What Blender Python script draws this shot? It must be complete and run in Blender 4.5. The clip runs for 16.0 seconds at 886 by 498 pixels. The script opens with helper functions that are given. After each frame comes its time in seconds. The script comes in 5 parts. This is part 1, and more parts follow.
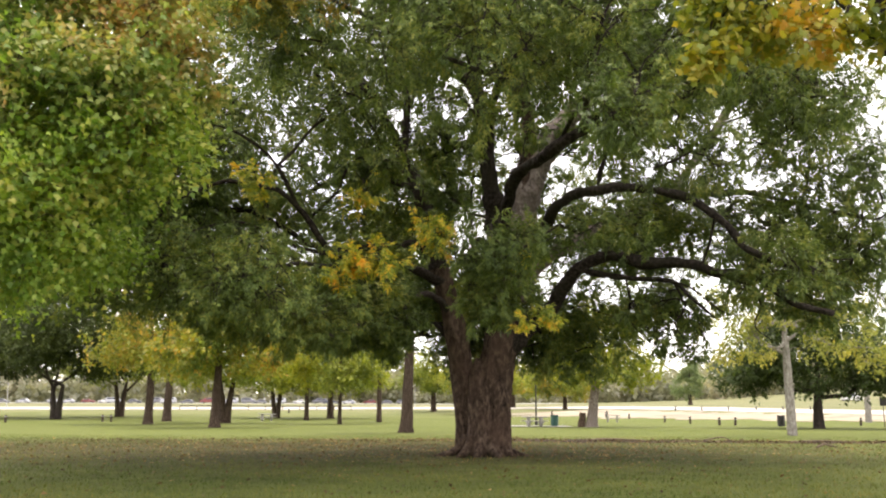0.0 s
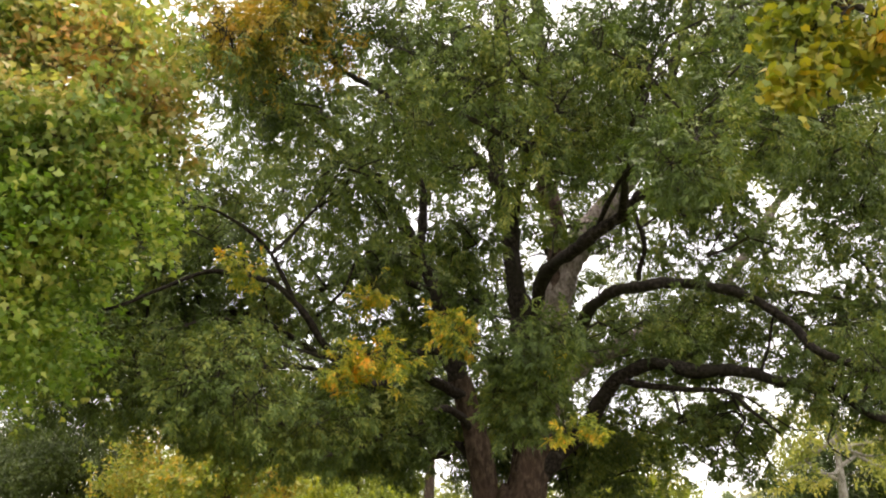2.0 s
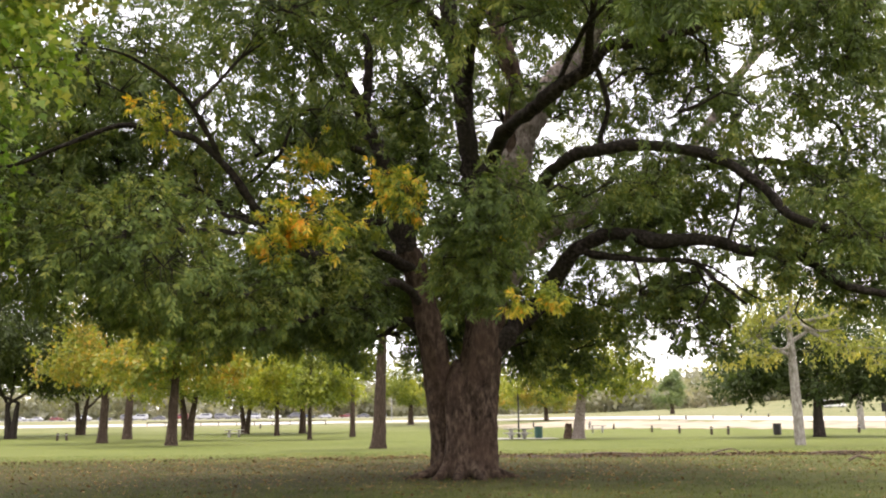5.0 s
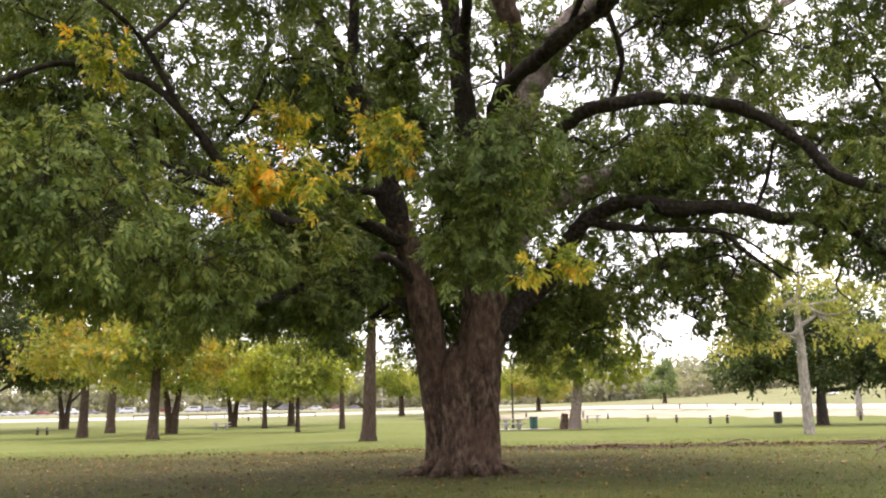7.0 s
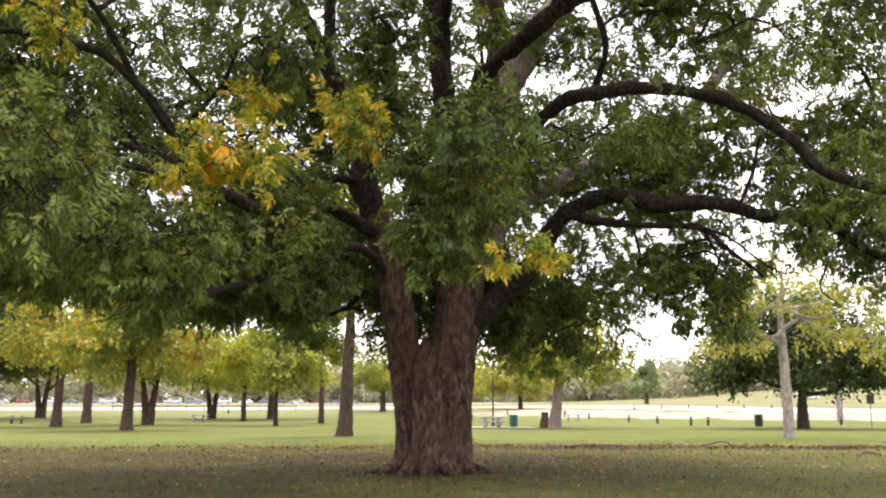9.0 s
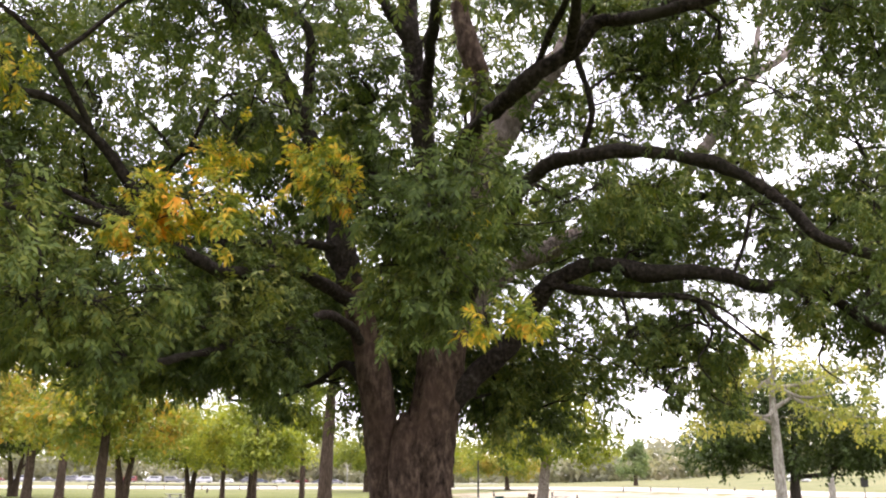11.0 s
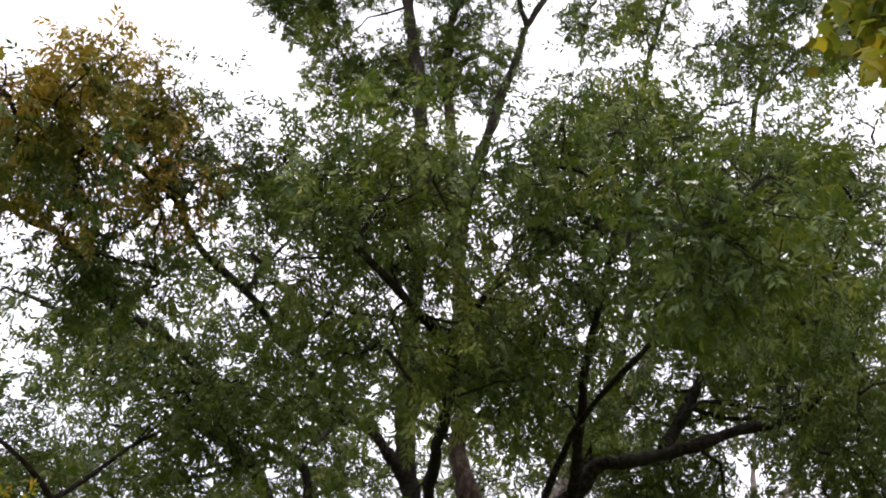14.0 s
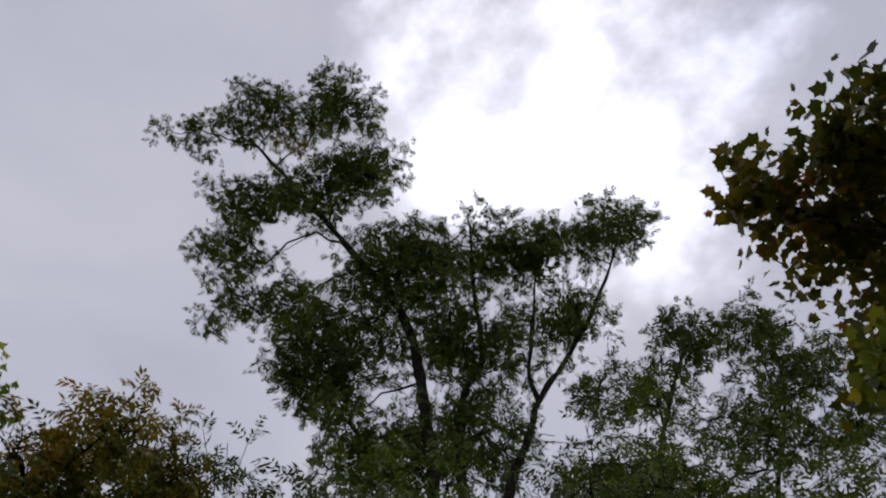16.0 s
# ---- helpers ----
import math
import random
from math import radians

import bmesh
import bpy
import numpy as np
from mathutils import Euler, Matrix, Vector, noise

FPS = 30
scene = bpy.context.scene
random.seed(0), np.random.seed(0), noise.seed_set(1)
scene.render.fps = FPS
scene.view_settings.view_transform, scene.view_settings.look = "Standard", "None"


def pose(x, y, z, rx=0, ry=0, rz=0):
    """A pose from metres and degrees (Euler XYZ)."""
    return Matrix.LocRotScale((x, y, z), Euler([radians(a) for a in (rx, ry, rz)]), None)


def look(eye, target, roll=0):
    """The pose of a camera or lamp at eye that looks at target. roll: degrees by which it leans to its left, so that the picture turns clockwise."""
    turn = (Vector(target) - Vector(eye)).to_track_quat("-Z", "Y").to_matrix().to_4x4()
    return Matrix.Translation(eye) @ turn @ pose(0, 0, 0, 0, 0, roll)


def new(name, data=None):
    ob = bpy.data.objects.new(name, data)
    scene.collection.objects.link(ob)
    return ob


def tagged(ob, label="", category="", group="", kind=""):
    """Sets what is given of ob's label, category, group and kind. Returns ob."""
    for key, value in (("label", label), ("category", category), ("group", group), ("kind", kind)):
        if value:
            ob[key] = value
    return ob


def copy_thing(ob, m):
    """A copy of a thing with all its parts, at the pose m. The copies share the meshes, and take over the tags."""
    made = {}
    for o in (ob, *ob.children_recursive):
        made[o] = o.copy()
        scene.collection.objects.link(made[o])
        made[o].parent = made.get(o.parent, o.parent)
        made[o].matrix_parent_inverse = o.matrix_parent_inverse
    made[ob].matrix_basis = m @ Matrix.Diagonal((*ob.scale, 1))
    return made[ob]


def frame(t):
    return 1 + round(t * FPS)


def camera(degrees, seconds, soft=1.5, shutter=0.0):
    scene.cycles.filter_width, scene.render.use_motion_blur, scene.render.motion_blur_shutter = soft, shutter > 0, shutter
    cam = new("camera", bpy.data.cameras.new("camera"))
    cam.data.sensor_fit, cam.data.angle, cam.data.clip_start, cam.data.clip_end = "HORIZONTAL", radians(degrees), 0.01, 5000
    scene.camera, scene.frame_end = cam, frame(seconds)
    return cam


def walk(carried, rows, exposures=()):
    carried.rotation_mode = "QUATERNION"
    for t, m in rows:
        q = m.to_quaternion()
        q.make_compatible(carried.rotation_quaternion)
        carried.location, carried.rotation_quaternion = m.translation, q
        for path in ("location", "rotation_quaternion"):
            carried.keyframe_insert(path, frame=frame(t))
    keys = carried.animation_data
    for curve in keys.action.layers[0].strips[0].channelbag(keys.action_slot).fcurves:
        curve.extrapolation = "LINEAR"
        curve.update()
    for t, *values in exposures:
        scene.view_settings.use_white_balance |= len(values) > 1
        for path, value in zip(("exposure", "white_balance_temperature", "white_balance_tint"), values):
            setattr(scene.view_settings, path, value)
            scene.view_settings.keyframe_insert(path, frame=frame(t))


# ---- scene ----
cam = camera(50.2, 16.0, soft=2.1)
PATH = [
    (0, look((-0.000, 0.000, 1.6), (0.000, 9.857, 3.286), 0.20)),
    (0.5, look((-0.017, 0.910, 1.6), (-0.077, 10.697, 3.656), 0.45)),
    (1, look((-0.057, 1.819, 1.6), (-0.188, 11.512, 4.055), 0.41)),
    (1.5, look((0.065, 2.601, 1.6), (-0.197, 12.184, 4.445), 0.23)),
    (2, look((0.056, 2.965, 1.6), (-0.183, 12.504, 4.591), 0.19)),
    (2.5, look((0.029, 2.935, 1.6), (-0.082, 12.553, 4.337), 0.00)),
    (3, look((0.012, 2.769, 1.6), (0.083, 12.471, 4.022), -0.21)),
    (3.5, look((0.055, 2.870, 1.6), (0.263, 12.630, 3.769), -0.35)),
    (4, look((0.101, 3.410, 1.6), (0.339, 13.202, 3.617), -0.53)),
    (4.5, look((0.163, 4.061, 1.6), (0.396, 13.878, 3.489), -0.60)),
    (7, look((0.087, 7.144, 1.6), (0.442, 16.989, 3.321), -1.11)),
    (7.5, look((0.110, 7.295, 1.6), (0.540, 17.143, 3.283), -0.76)),
    (8, look((0.215, 7.387, 1.6), (0.660, 17.236, 3.270), -0.42)),
    (8.2, look((0.243, 7.471, 1.6), (0.677, 17.321, 3.267), -0.11)),
    (10.3, look((0.570, 8.287, 1.6), (1.139, 18.073, 3.573), -0.06)),
    (10.5, look((0.583, 8.386, 1.6), (1.164, 18.149, 3.684), 0.07)),
    (11, look((0.573, 8.673, 1.6), (1.184, 18.340, 4.083), 0.40)),
    (11.5, look((0.548, 8.796, 1.6), (1.148, 18.314, 4.607), 0.24)),
    (12, look((0.504, 8.798, 1.6), (1.108, 18.094, 5.235), 0.12)),
    (12.5, look((0.463, 8.775, 1.6), (1.073, 17.757, 5.954), 0.05)),
    (13, look((0.411, 8.745, 1.6), (1.027, 17.334, 6.685), -0.08)),
    (13.5, look((0.377, 8.721, 1.6), (0.982, 16.835, 7.414), -0.04)),
    (14, look((0.330, 8.725, 1.6), (0.913, 16.274, 8.133), -0.01)),
    (14.5, look((0.234, 8.737, 1.6), (0.809, 15.639, 8.814), -0.15)),
    (15, look((0.173, 8.804, 1.6), (0.691, 14.963, 9.461), -0.27)),
    (15.5, look((0.171, 8.952, 1.6), (0.576, 14.266, 10.062), -0.12)),
    (16, look((0.204, 8.986, 1.6), (0.480, 13.415, 10.561), 0.53)),
]
walk(cam, PATH, exposures=[(0.0, 0.69, 7300, 14), (1.0, 0.78, 7400, 15), (2.5, 0.71, 7500, 13), (3.5, 0.74, 7100, 16), (4.5, 0.70, 7100, 16), (7.5, 0.80, 7100, 18), (11.0, 0.90, 6800, 20), (12.0, 0.70, 6600, 22), (13.5, 0.30, 6560, 21), (14.5, -0.38, 6500, 19), (15.0, -0.90, 6350, 18), (15.5, -1.64, 6300, 17), (16.0, -2.06, 6150, 17)])
# ---- world, sun, exposure ----
SUN_EL, SUN_AZ = 72.0, 27.0          # degrees; azimuth clockwise from +y
SUN_DIR = Vector((math.sin(radians(SUN_AZ)) * math.cos(radians(SUN_EL)), math.cos(radians(SUN_AZ)) * math.cos(radians(SUN_EL)), math.sin(radians(SUN_EL))))


def build_world():
    world = bpy.data.worlds.new("overcast_sky")
    scene.world = world
    world.use_nodes = True
    nt = world.node_tree
    nt.nodes.clear()
    N = nt.nodes.new
    out, bg, sky, bg2, add = N("ShaderNodeOutputWorld"), N("ShaderNodeBackground"), N("ShaderNodeTexSky"), N("ShaderNodeBackground"), N("ShaderNodeAddShader")
    sky.sky_type, sky.sun_disc = "NISHITA", False
    sky.sun_elevation, sky.sun_rotation = radians(SUN_EL), radians(SUN_AZ)
    bg2.inputs["Strength"].default_value = 0.05
    nt.links.new(sky.outputs[0], bg2.inputs["Color"])
    tc = N("ShaderNodeTexCoord")
    # cloud deck: two scales of soft noise
    mp = N("ShaderNodeMapping")
    mp.inputs["Scale"].default_value = (1.0, 1.0, 1.6)
    mp.inputs["Rotation"].default_value = (0.3, 0.2, 0.9)
    nt.links.new(tc.outputs["Generated"], mp.inputs["Vector"])
    n1 = N("ShaderNodeTexNoise")
    n1.inputs["Scale"].default_value, n1.inputs["Detail"].default_value, n1.inputs["Roughness"].default_value = 2.6, 6.0, 0.5
    n1.inputs["Distortion"].default_value = 0.4
    nt.links.new(mp.outputs[0], n1.inputs["Vector"])
    ramp = N("ShaderNodeValToRGB")
    ramp.color_ramp.elements[0].position, ramp.color_ramp.elements[1].position = 0.30, 0.70
    ramp.color_ramp.elements[0].color, ramp.color_ramp.elements[1].color = (0.67, 0.69, 0.765, 1), (1.0, 0.99, 1.0, 1)
    nt.links.new(n1.outputs["Fac"], ramp.inputs["Fac"])
    # thin cloud round the sun, and a brighter deck towards the horizon ahead
    dot = N("ShaderNodeVectorMath")
    dot.operation = "DOT_PRODUCT"
    dot.inputs[1].default_value = SUN_DIR
    nt.links.new(tc.outputs["Generated"], dot.inputs[0])
    warp = N("ShaderNodeMath")
    warp.operation = "MULTIPLY_ADD"
    n2 = N("ShaderNodeTexNoise")
    n2.inputs["Scale"].default_value, n2.inputs["Detail"].default_value, n2.inputs["Roughness"].default_value = 7.0, 5.0, 0.55
    nt.links.new(mp.outputs[0], n2.inputs["Vector"])
    nt.links.new(n2.outputs["Fac"], warp.inputs[0])
    warp.inputs[1].default_value = 0.10
    nt.links.new(dot.outputs["Value"], warp.inputs[2])
    glow = N("ShaderNodeMapRange")
    glow.interpolation_type = "SMOOTHERSTEP"
    glow.inputs["From Min"].default_value, glow.inputs["From Max"].default_value = 1.017, 1.072
    glow.inputs["To Min"].default_value, glow.inputs["To Max"].default_value = 1.0, 3.0
    nt.links.new(warp.outputs[0], glow.inputs["Value"])
    sep = N("ShaderNodeSeparateXYZ")
    nt.links.new(tc.outputs["Generated"], sep.inputs[0])
    hor = N("ShaderNodeMapRange")
    hor.interpolation_type = "SMOOTHSTEP"
    hor.inputs["From Min"].default_value, hor.inputs["From Max"].default_value = 0.0, 0.85
    hor.inputs["To Min"].default_value, hor.inputs["To Max"].default_value = 1.22, 1.55
    nt.links.new(sep.outputs["Z"], hor.inputs["Value"])
    mul, mul2 = N("ShaderNodeMath"), N("ShaderNodeMath")
    mul.operation = mul2.operation = "MULTIPLY"
    nt.links.new(glow.outputs[0], mul.inputs[0])
    nt.links.new(hor.outputs[0], mul.inputs[1])
    nt.links.new(mul.outputs[0], mul2.inputs[0])
    mul2.inputs[1].default_value = SKY_STRENGTH
    nt.links.new(ramp.outputs["Color"], bg.inputs["Color"])
    nt.links.new(mul2.outputs[0], bg.inputs["Strength"])
    nt.links.new(bg.outputs[0], add.inputs[0])
    nt.links.new(bg2.outputs[0], add.inputs[1])
    nt.links.new(add.outputs[0], out.inputs["Surface"])


SKY_STRENGTH = 1.5
build_world()
sun = new("sun", bpy.data.lights.new("sun", "SUN"))
sun.data.energy, sun.data.angle, sun.data.color = 2.0, radians(10), (1.0, 0.95, 0.88)
sun.matrix_world = look(SUN_DIR * 60, (0, 0, 0))

# ---- materials ----


def mat_new(name):
    m = bpy.data.materials.new(name)
    m.use_nodes = True
    return m, m.node_tree, m.node_tree.nodes["Principled BSDF"], m.node_tree.nodes["Material Output"]


def noise_node(nt, scale, detail=4.0, rough=0.55, stretch=None, coords="Object"):
    tc = nt.nodes.new("ShaderNodeTexCoord")
    n = nt.nodes.new("ShaderNodeTexNoise")
    n.inputs["Scale"].default_value, n.inputs["Detail"].default_value, n.inputs["Roughness"].default_value = scale, detail, rough
    if stretch:
        mp = nt.nodes.new("ShaderNodeMapping")
        mp.inputs["Scale"].default_value = stretch
        nt.links.new(tc.outputs[coords], mp.inputs["Vector"])
        nt.links.new(mp.outputs[0], n.inputs["Vector"])
    else:
        nt.links.new(tc.outputs[coords], n.inputs["Vector"])
    return n


def ramp_node(nt, fac, stops):
    r = nt.nodes.new("ShaderNodeValToRGB")
    els = r.color_ramp.elements
    while len(els) < len(stops):
        els.new(0.5)
    for e, (p, c) in zip(els, stops):
        e.position, e.color = p, (*c, 1)
    nt.links.new(fac, r.inputs["Fac"])
    return r


def mix_node(nt, fac, a, b, mode="MIX"):
    m = nt.nodes.new("ShaderNodeMix")
    m.data_type, m.blend_type = "RGBA", mode
    for sock, v in ((m.inputs[0], fac), (m.inputs[6], a), (m.inputs[7], b)):
        if hasattr(v, "is_linked"):
            nt.links.new(v, sock)
        else:
            sock.default_value = v if isinstance(v, (int, float)) else (*v, 1)
    return m.outputs[2]


def bump_to(nt, bsdf, height, strength, distance=0.02):
    b = nt.nodes.new("ShaderNodeBump")
    b.inputs["Strength"].default_value, b.inputs["Distance"].default_value = strength, distance
    nt.links.new(height, b.inputs["Height"])
    nt.links.new(b.outputs[0], bsdf.inputs["Normal"])


def leaf_material(name, shades, through_tint, patch=0.8, rough=0.6, single=False):
    """Leaves: shades vary leaf by leaf and in larger patches; light passes through the blade."""
    m, nt, bsdf, out = mat_new(name)
    geo = nt.nodes.new("ShaderNodeNewGeometry")
    n = noise_node(nt, patch, 3.0)
    mad = nt.nodes.new("ShaderNodeMath")
    mad.operation = "MULTIPLY_ADD"
    nt.links.new(n.outputs["Fac"], mad.inputs[0])
    mad.inputs[1].default_value = 2.0
    half = nt.nodes.new("ShaderNodeMath")
    half.operation = "MULTIPLY_ADD"
    if single:
        geo = nt.nodes.new("ShaderNodeObjectInfo")
    nt.links.new(geo.outputs["Random" if single else "Random Per Island"], half.inputs[0])
    half.inputs[1].default_value, half.inputs[2].default_value = 0.6, -0.8
    nt.links.new(half.outputs[0], mad.inputs[2])
    r = ramp_node(nt, mad.outputs[0], [(i / (len(shades) - 1), c) for i, c in enumerate(shades)])
    nt.links.new(r.outputs["Color"], bsdf.inputs["Base Color"])
    bsdf.inputs["Roughness"].default_value = rough
    bsdf.inputs["Specular IOR Level"].default_value = 0.22
    tr = nt.nodes.new("ShaderNodeBsdfTranslucent")
    nt.links.new(mix_node(nt, 1.0, r.outputs["Color"], through_tint, "MULTIPLY"), tr.inputs["Color"])
    add = nt.nodes.new("ShaderNodeAddShader")
    nt.links.new(bsdf.outputs[0], add.inputs[0])
    nt.links.new(tr.outputs[0], add.inputs[1])
    nt.links.new(add.outputs[0], out.inputs["Surface"])
    return m


def bark_material(name, dark, mid, light, stretch=(9, 9, 1.6), scale=1.0, blotch=None):
    m, nt, bsdf, out = mat_new(name)
    n1 = noise_node(nt, 3.0 * scale, 6.0, 0.65, stretch)
    n2 = noise_node(nt, 0.9 * scale, 4.0)
    r = ramp_node(nt, n1.outputs["Fac"], [(0.36, dark), (0.52, mid), (0.68, light)])
    soft = nt.nodes.new("ShaderNodeMapRange")
    soft.inputs["From Min"].default_value, soft.inputs["From Max"].default_value, soft.inputs["To Max"].default_value = 0.42, 0.70, 0.75
    nt.links.new(n2.outputs["Fac"], soft.inputs["Value"])
    col = mix_node(nt, soft.outputs[0], r.outputs["Color"], blotch or tuple(0.7 * c for c in mid))
    nt.links.new(col, bsdf.inputs["Base Color"])
    bsdf.inputs["Roughness"].default_value = 0.95
    bsdf.inputs["Specular IOR Level"].default_value = 0.12
    bump_to(nt, bsdf, n1.outputs["Fac"], 1.0, 0.08)
    return m


def plain_material(name, color, rough=0.7, metal=0.0, vary=0.25, scale=6.0, bump=0.1):
    m, nt, bsdf, out = mat_new(name)
    n = noise_node(nt, scale, 5.0)
    r = ramp_node(nt, n.outputs["Fac"], [(0.3, tuple(c * (1 - vary) for c in color)), (0.7, tuple(min(1, c * (1 + vary)) for c in color))])
    nt.links.new(r.outputs["Color"], bsdf.inputs["Base Color"])
    bsdf.inputs["Roughness"].default_value, bsdf.inputs["Metallic"].default_value = rough, metal
    bsdf.inputs["Specular IOR Level"].default_value = 0.1 if rough > 0.8 else 0.5
    bump_to(nt, bsdf, n.outputs["Fac"], bump, 0.01)
    return m


PECAN = leaf_material("pecan_leaf", [(0.038, 0.058, 0.018), (0.068, 0.101, 0.027), (0.116, 0.150, 0.034), (0.212, 0.220, 0.048)], (0.27, 0.30, 0.105))
PECAN_YELLOW = leaf_material("pecan_leaf_turning", [(0.070, 0.100, 0.018), (0.120, 0.155, 0.024), (0.22, 0.235, 0.032), (0.40, 0.30, 0.036), (0.52, 0.25, 0.030)], (0.9, 0.9, 0.3), 2.2)
PECAN_RUSTY = leaf_material("pecan_leaf_rusty", [(0.066, 0.080, 0.015), (0.135, 0.124, 0.018), (0.240, 0.180, 0.026), (0.380, 0.220, 0.034)], (0.58, 0.50, 0.16), 0.9)
GUM = leaf_material("gum_leaf", [(0.042, 0.075, 0.015), (0.085, 0.130, 0.025), (0.150, 0.188, 0.040), (0.25, 0.225, 0.065)], (1.1, 1.3, 0.45), 0.5, 0.5)
GUM_TURNING = leaf_material("gum_leaf_turning", [(0.056, 0.092, 0.022), (0.100, 0.138, 0.036), (0.165, 0.178, 0.060), (0.245, 0.205, 0.084), (0.34, 0.19, 0.080)], (1.1, 1.2, 0.5), 0.7, 0.5)
PLANE_SHADES = [(0.032, 0.045, 0.010), (0.060, 0.064, 0.012), (0.115, 0.088, 0.016), (0.165, 0.062, 0.018)]
PLANE_LEAF = leaf_material("plane_leaf", PLANE_SHADES, (0.75, 0.65, 0.22), 0.9, 0.5)
PLANE_SINGLE = leaf_material("plane_leaf_near", PLANE_SHADES, (0.75, 0.65, 0.22), 0.9, 0.5, True)
PLANE_YELLOW = leaf_material("plane_leaf_turning", [(0.055, 0.080, 0.016), (0.110, 0.128, 0.022), (0.185, 0.165, 0.026), (0.290, 0.165, 0.030)], (1.0, 0.95, 0.3), 0.9, 0.5)
MEADOW_LEAF = leaf_material("park_tree_leaf", [(0.048, 0.068, 0.013), (0.086, 0.106, 0.017), (0.138, 0.152, 0.022), (0.210, 0.196, 0.028)], (0.95, 0.98, 0.35), 0.14)
GOLD_LEAF = leaf_material("golden_leaf", [(0.056, 0.082, 0.016), (0.090, 0.112, 0.018), (0.142, 0.134, 0.021), (0.225, 0.136, 0.025)], (1.0, 0.95, 0.45), 0.3)
OAK_LEAF = leaf_material("oak_leaf", [(0.015, 0.023, 0.008), (0.025, 0.037, 0.012), (0.038, 0.052, 0.014)], (1.0, 1.1, 0.5), 0.3)
PARK_DARK = leaf_material("dark_park_leaf", [(0.018, 0.026, 0.008), (0.030, 0.042, 0.011), (0.050, 0.062, 0.014)], (0.6, 0.65, 0.25), 0.3)
SYC_LEAF = leaf_material("sycamore_leaf", [(0.091, 0.114, 0.029), (0.154, 0.161, 0.041), (0.238, 0.208, 0.058)], (1.0, 1.0, 0.5), 0.4)
# distance haze is put into these pale grey-green leaf colours
FAR_HAZE_LEAF = leaf_material("far_wood_leaf_haze", [(0.090, 0.094, 0.070), (0.130, 0.130, 0.096), (0.175, 0.158, 0.116)], (1.0, 1.0, 0.6), 0.05)
# needles paled in colour to imitate haze over the far slope
PINE_HAZE_LEAF = leaf_material("pine_needle_haze", [(0.058, 0.082, 0.042), (0.082, 0.110, 0.052), (0.115, 0.140, 0.066)], (1.0, 1.0, 0.5), 0.2)
BARK = bark_material("pecan_bark", (0.018, 0.012, 0.009), (0.078, 0.054, 0.040), (0.172, 0.127, 0.096), (2.9, 2.9, 1.4), blotch=(0.090, 0.058, 0.042))
# limbs' own darker bark, its colour deepened to imitate backlit silhouettes
BARK_LIMB = bark_material("dark_backlit_limb_bark", (0.013, 0.010, 0.009), (0.036, 0.028, 0.024), (0.079, 0.067, 0.056), (4, 4, 3.4), blotch=(0.040, 0.036, 0.026))
BARK_PALE = bark_material("scaly_pale_bark", (0.10, 0.080, 0.070), (0.25, 0.205, 0.182), (0.42, 0.37, 0.335), (3.6, 3.6, 2.6), blotch=(0.20, 0.165, 0.147))
BARK_PARK = bark_material("park_tree_bark", (0.026, 0.019, 0.014), (0.066, 0.047, 0.035), (0.120, 0.088, 0.066), (5, 5, 1))
BARK_SYC = bark_material("sycamore_bark", (0.144, 0.130, 0.108), (0.259, 0.238, 0.209), (0.374, 0.360, 0.331), (3, 3, 1.2))

# ---- mesh helpers ----


def under(ob, parent, label=""):
    """Puts ob, whose mesh is in world coordinates, under a thing."""
    if parent is not None:
        ob.parent = parent
        ob.matrix_parent_inverse = parent.matrix_basis.inverted()
    return tagged(ob, label)


def link_mesh(name, verts, faces, material, parent=None, label="", smooth=False):
    me = bpy.data.meshes.new(name)
    me.from_pydata([tuple(v) for v in verts], [], faces)
    if smooth:
        me.polygons.foreach_set("use_smooth", [True] * len(me.polygons))
    me.materials.append(material)
    return under(new(name, me), parent, label)


def part(name, bm, material, parent, label=""):
    me = bpy.data.meshes.new(name)
    bmesh.ops.recalc_face_normals(bm, faces=bm.faces)
    bm.to_mesh(me)
    bm.free()
    me.materials.append(material)
    ob = new(name, me)
    ob.parent = parent
    if label:
        tagged(ob, label)
    return ob


def thing(name, label, category, at=(0, 0, 0), group="", turn=0.0):
    ob = new(name)
    ob.matrix_basis = pose(*at, 0, 0, turn)
    return tagged(ob, label, category, group)


def spline(pts, n):
    """Points and radii along a Catmull-Rom curve; pts has one row of x, y, z, r a knot."""
    p = np.array(pts, float)
    p = np.vstack([2 * p[0] - p[1], p, 2 * p[-1] - p[-2]])
    seg = len(p) - 3
    out = []
    for u in np.linspace(0, seg - 1e-6, n):
        i, t = int(u), u - int(u)
        a, b, c, d = p[i:i + 4]
        out.append(0.5 * (2 * b + (c - a) * t + (2 * a - 5 * b + 4 * c - d) * t * t + (3 * b - a - 3 * c + d) * t ** 3))
    return np.array(out)


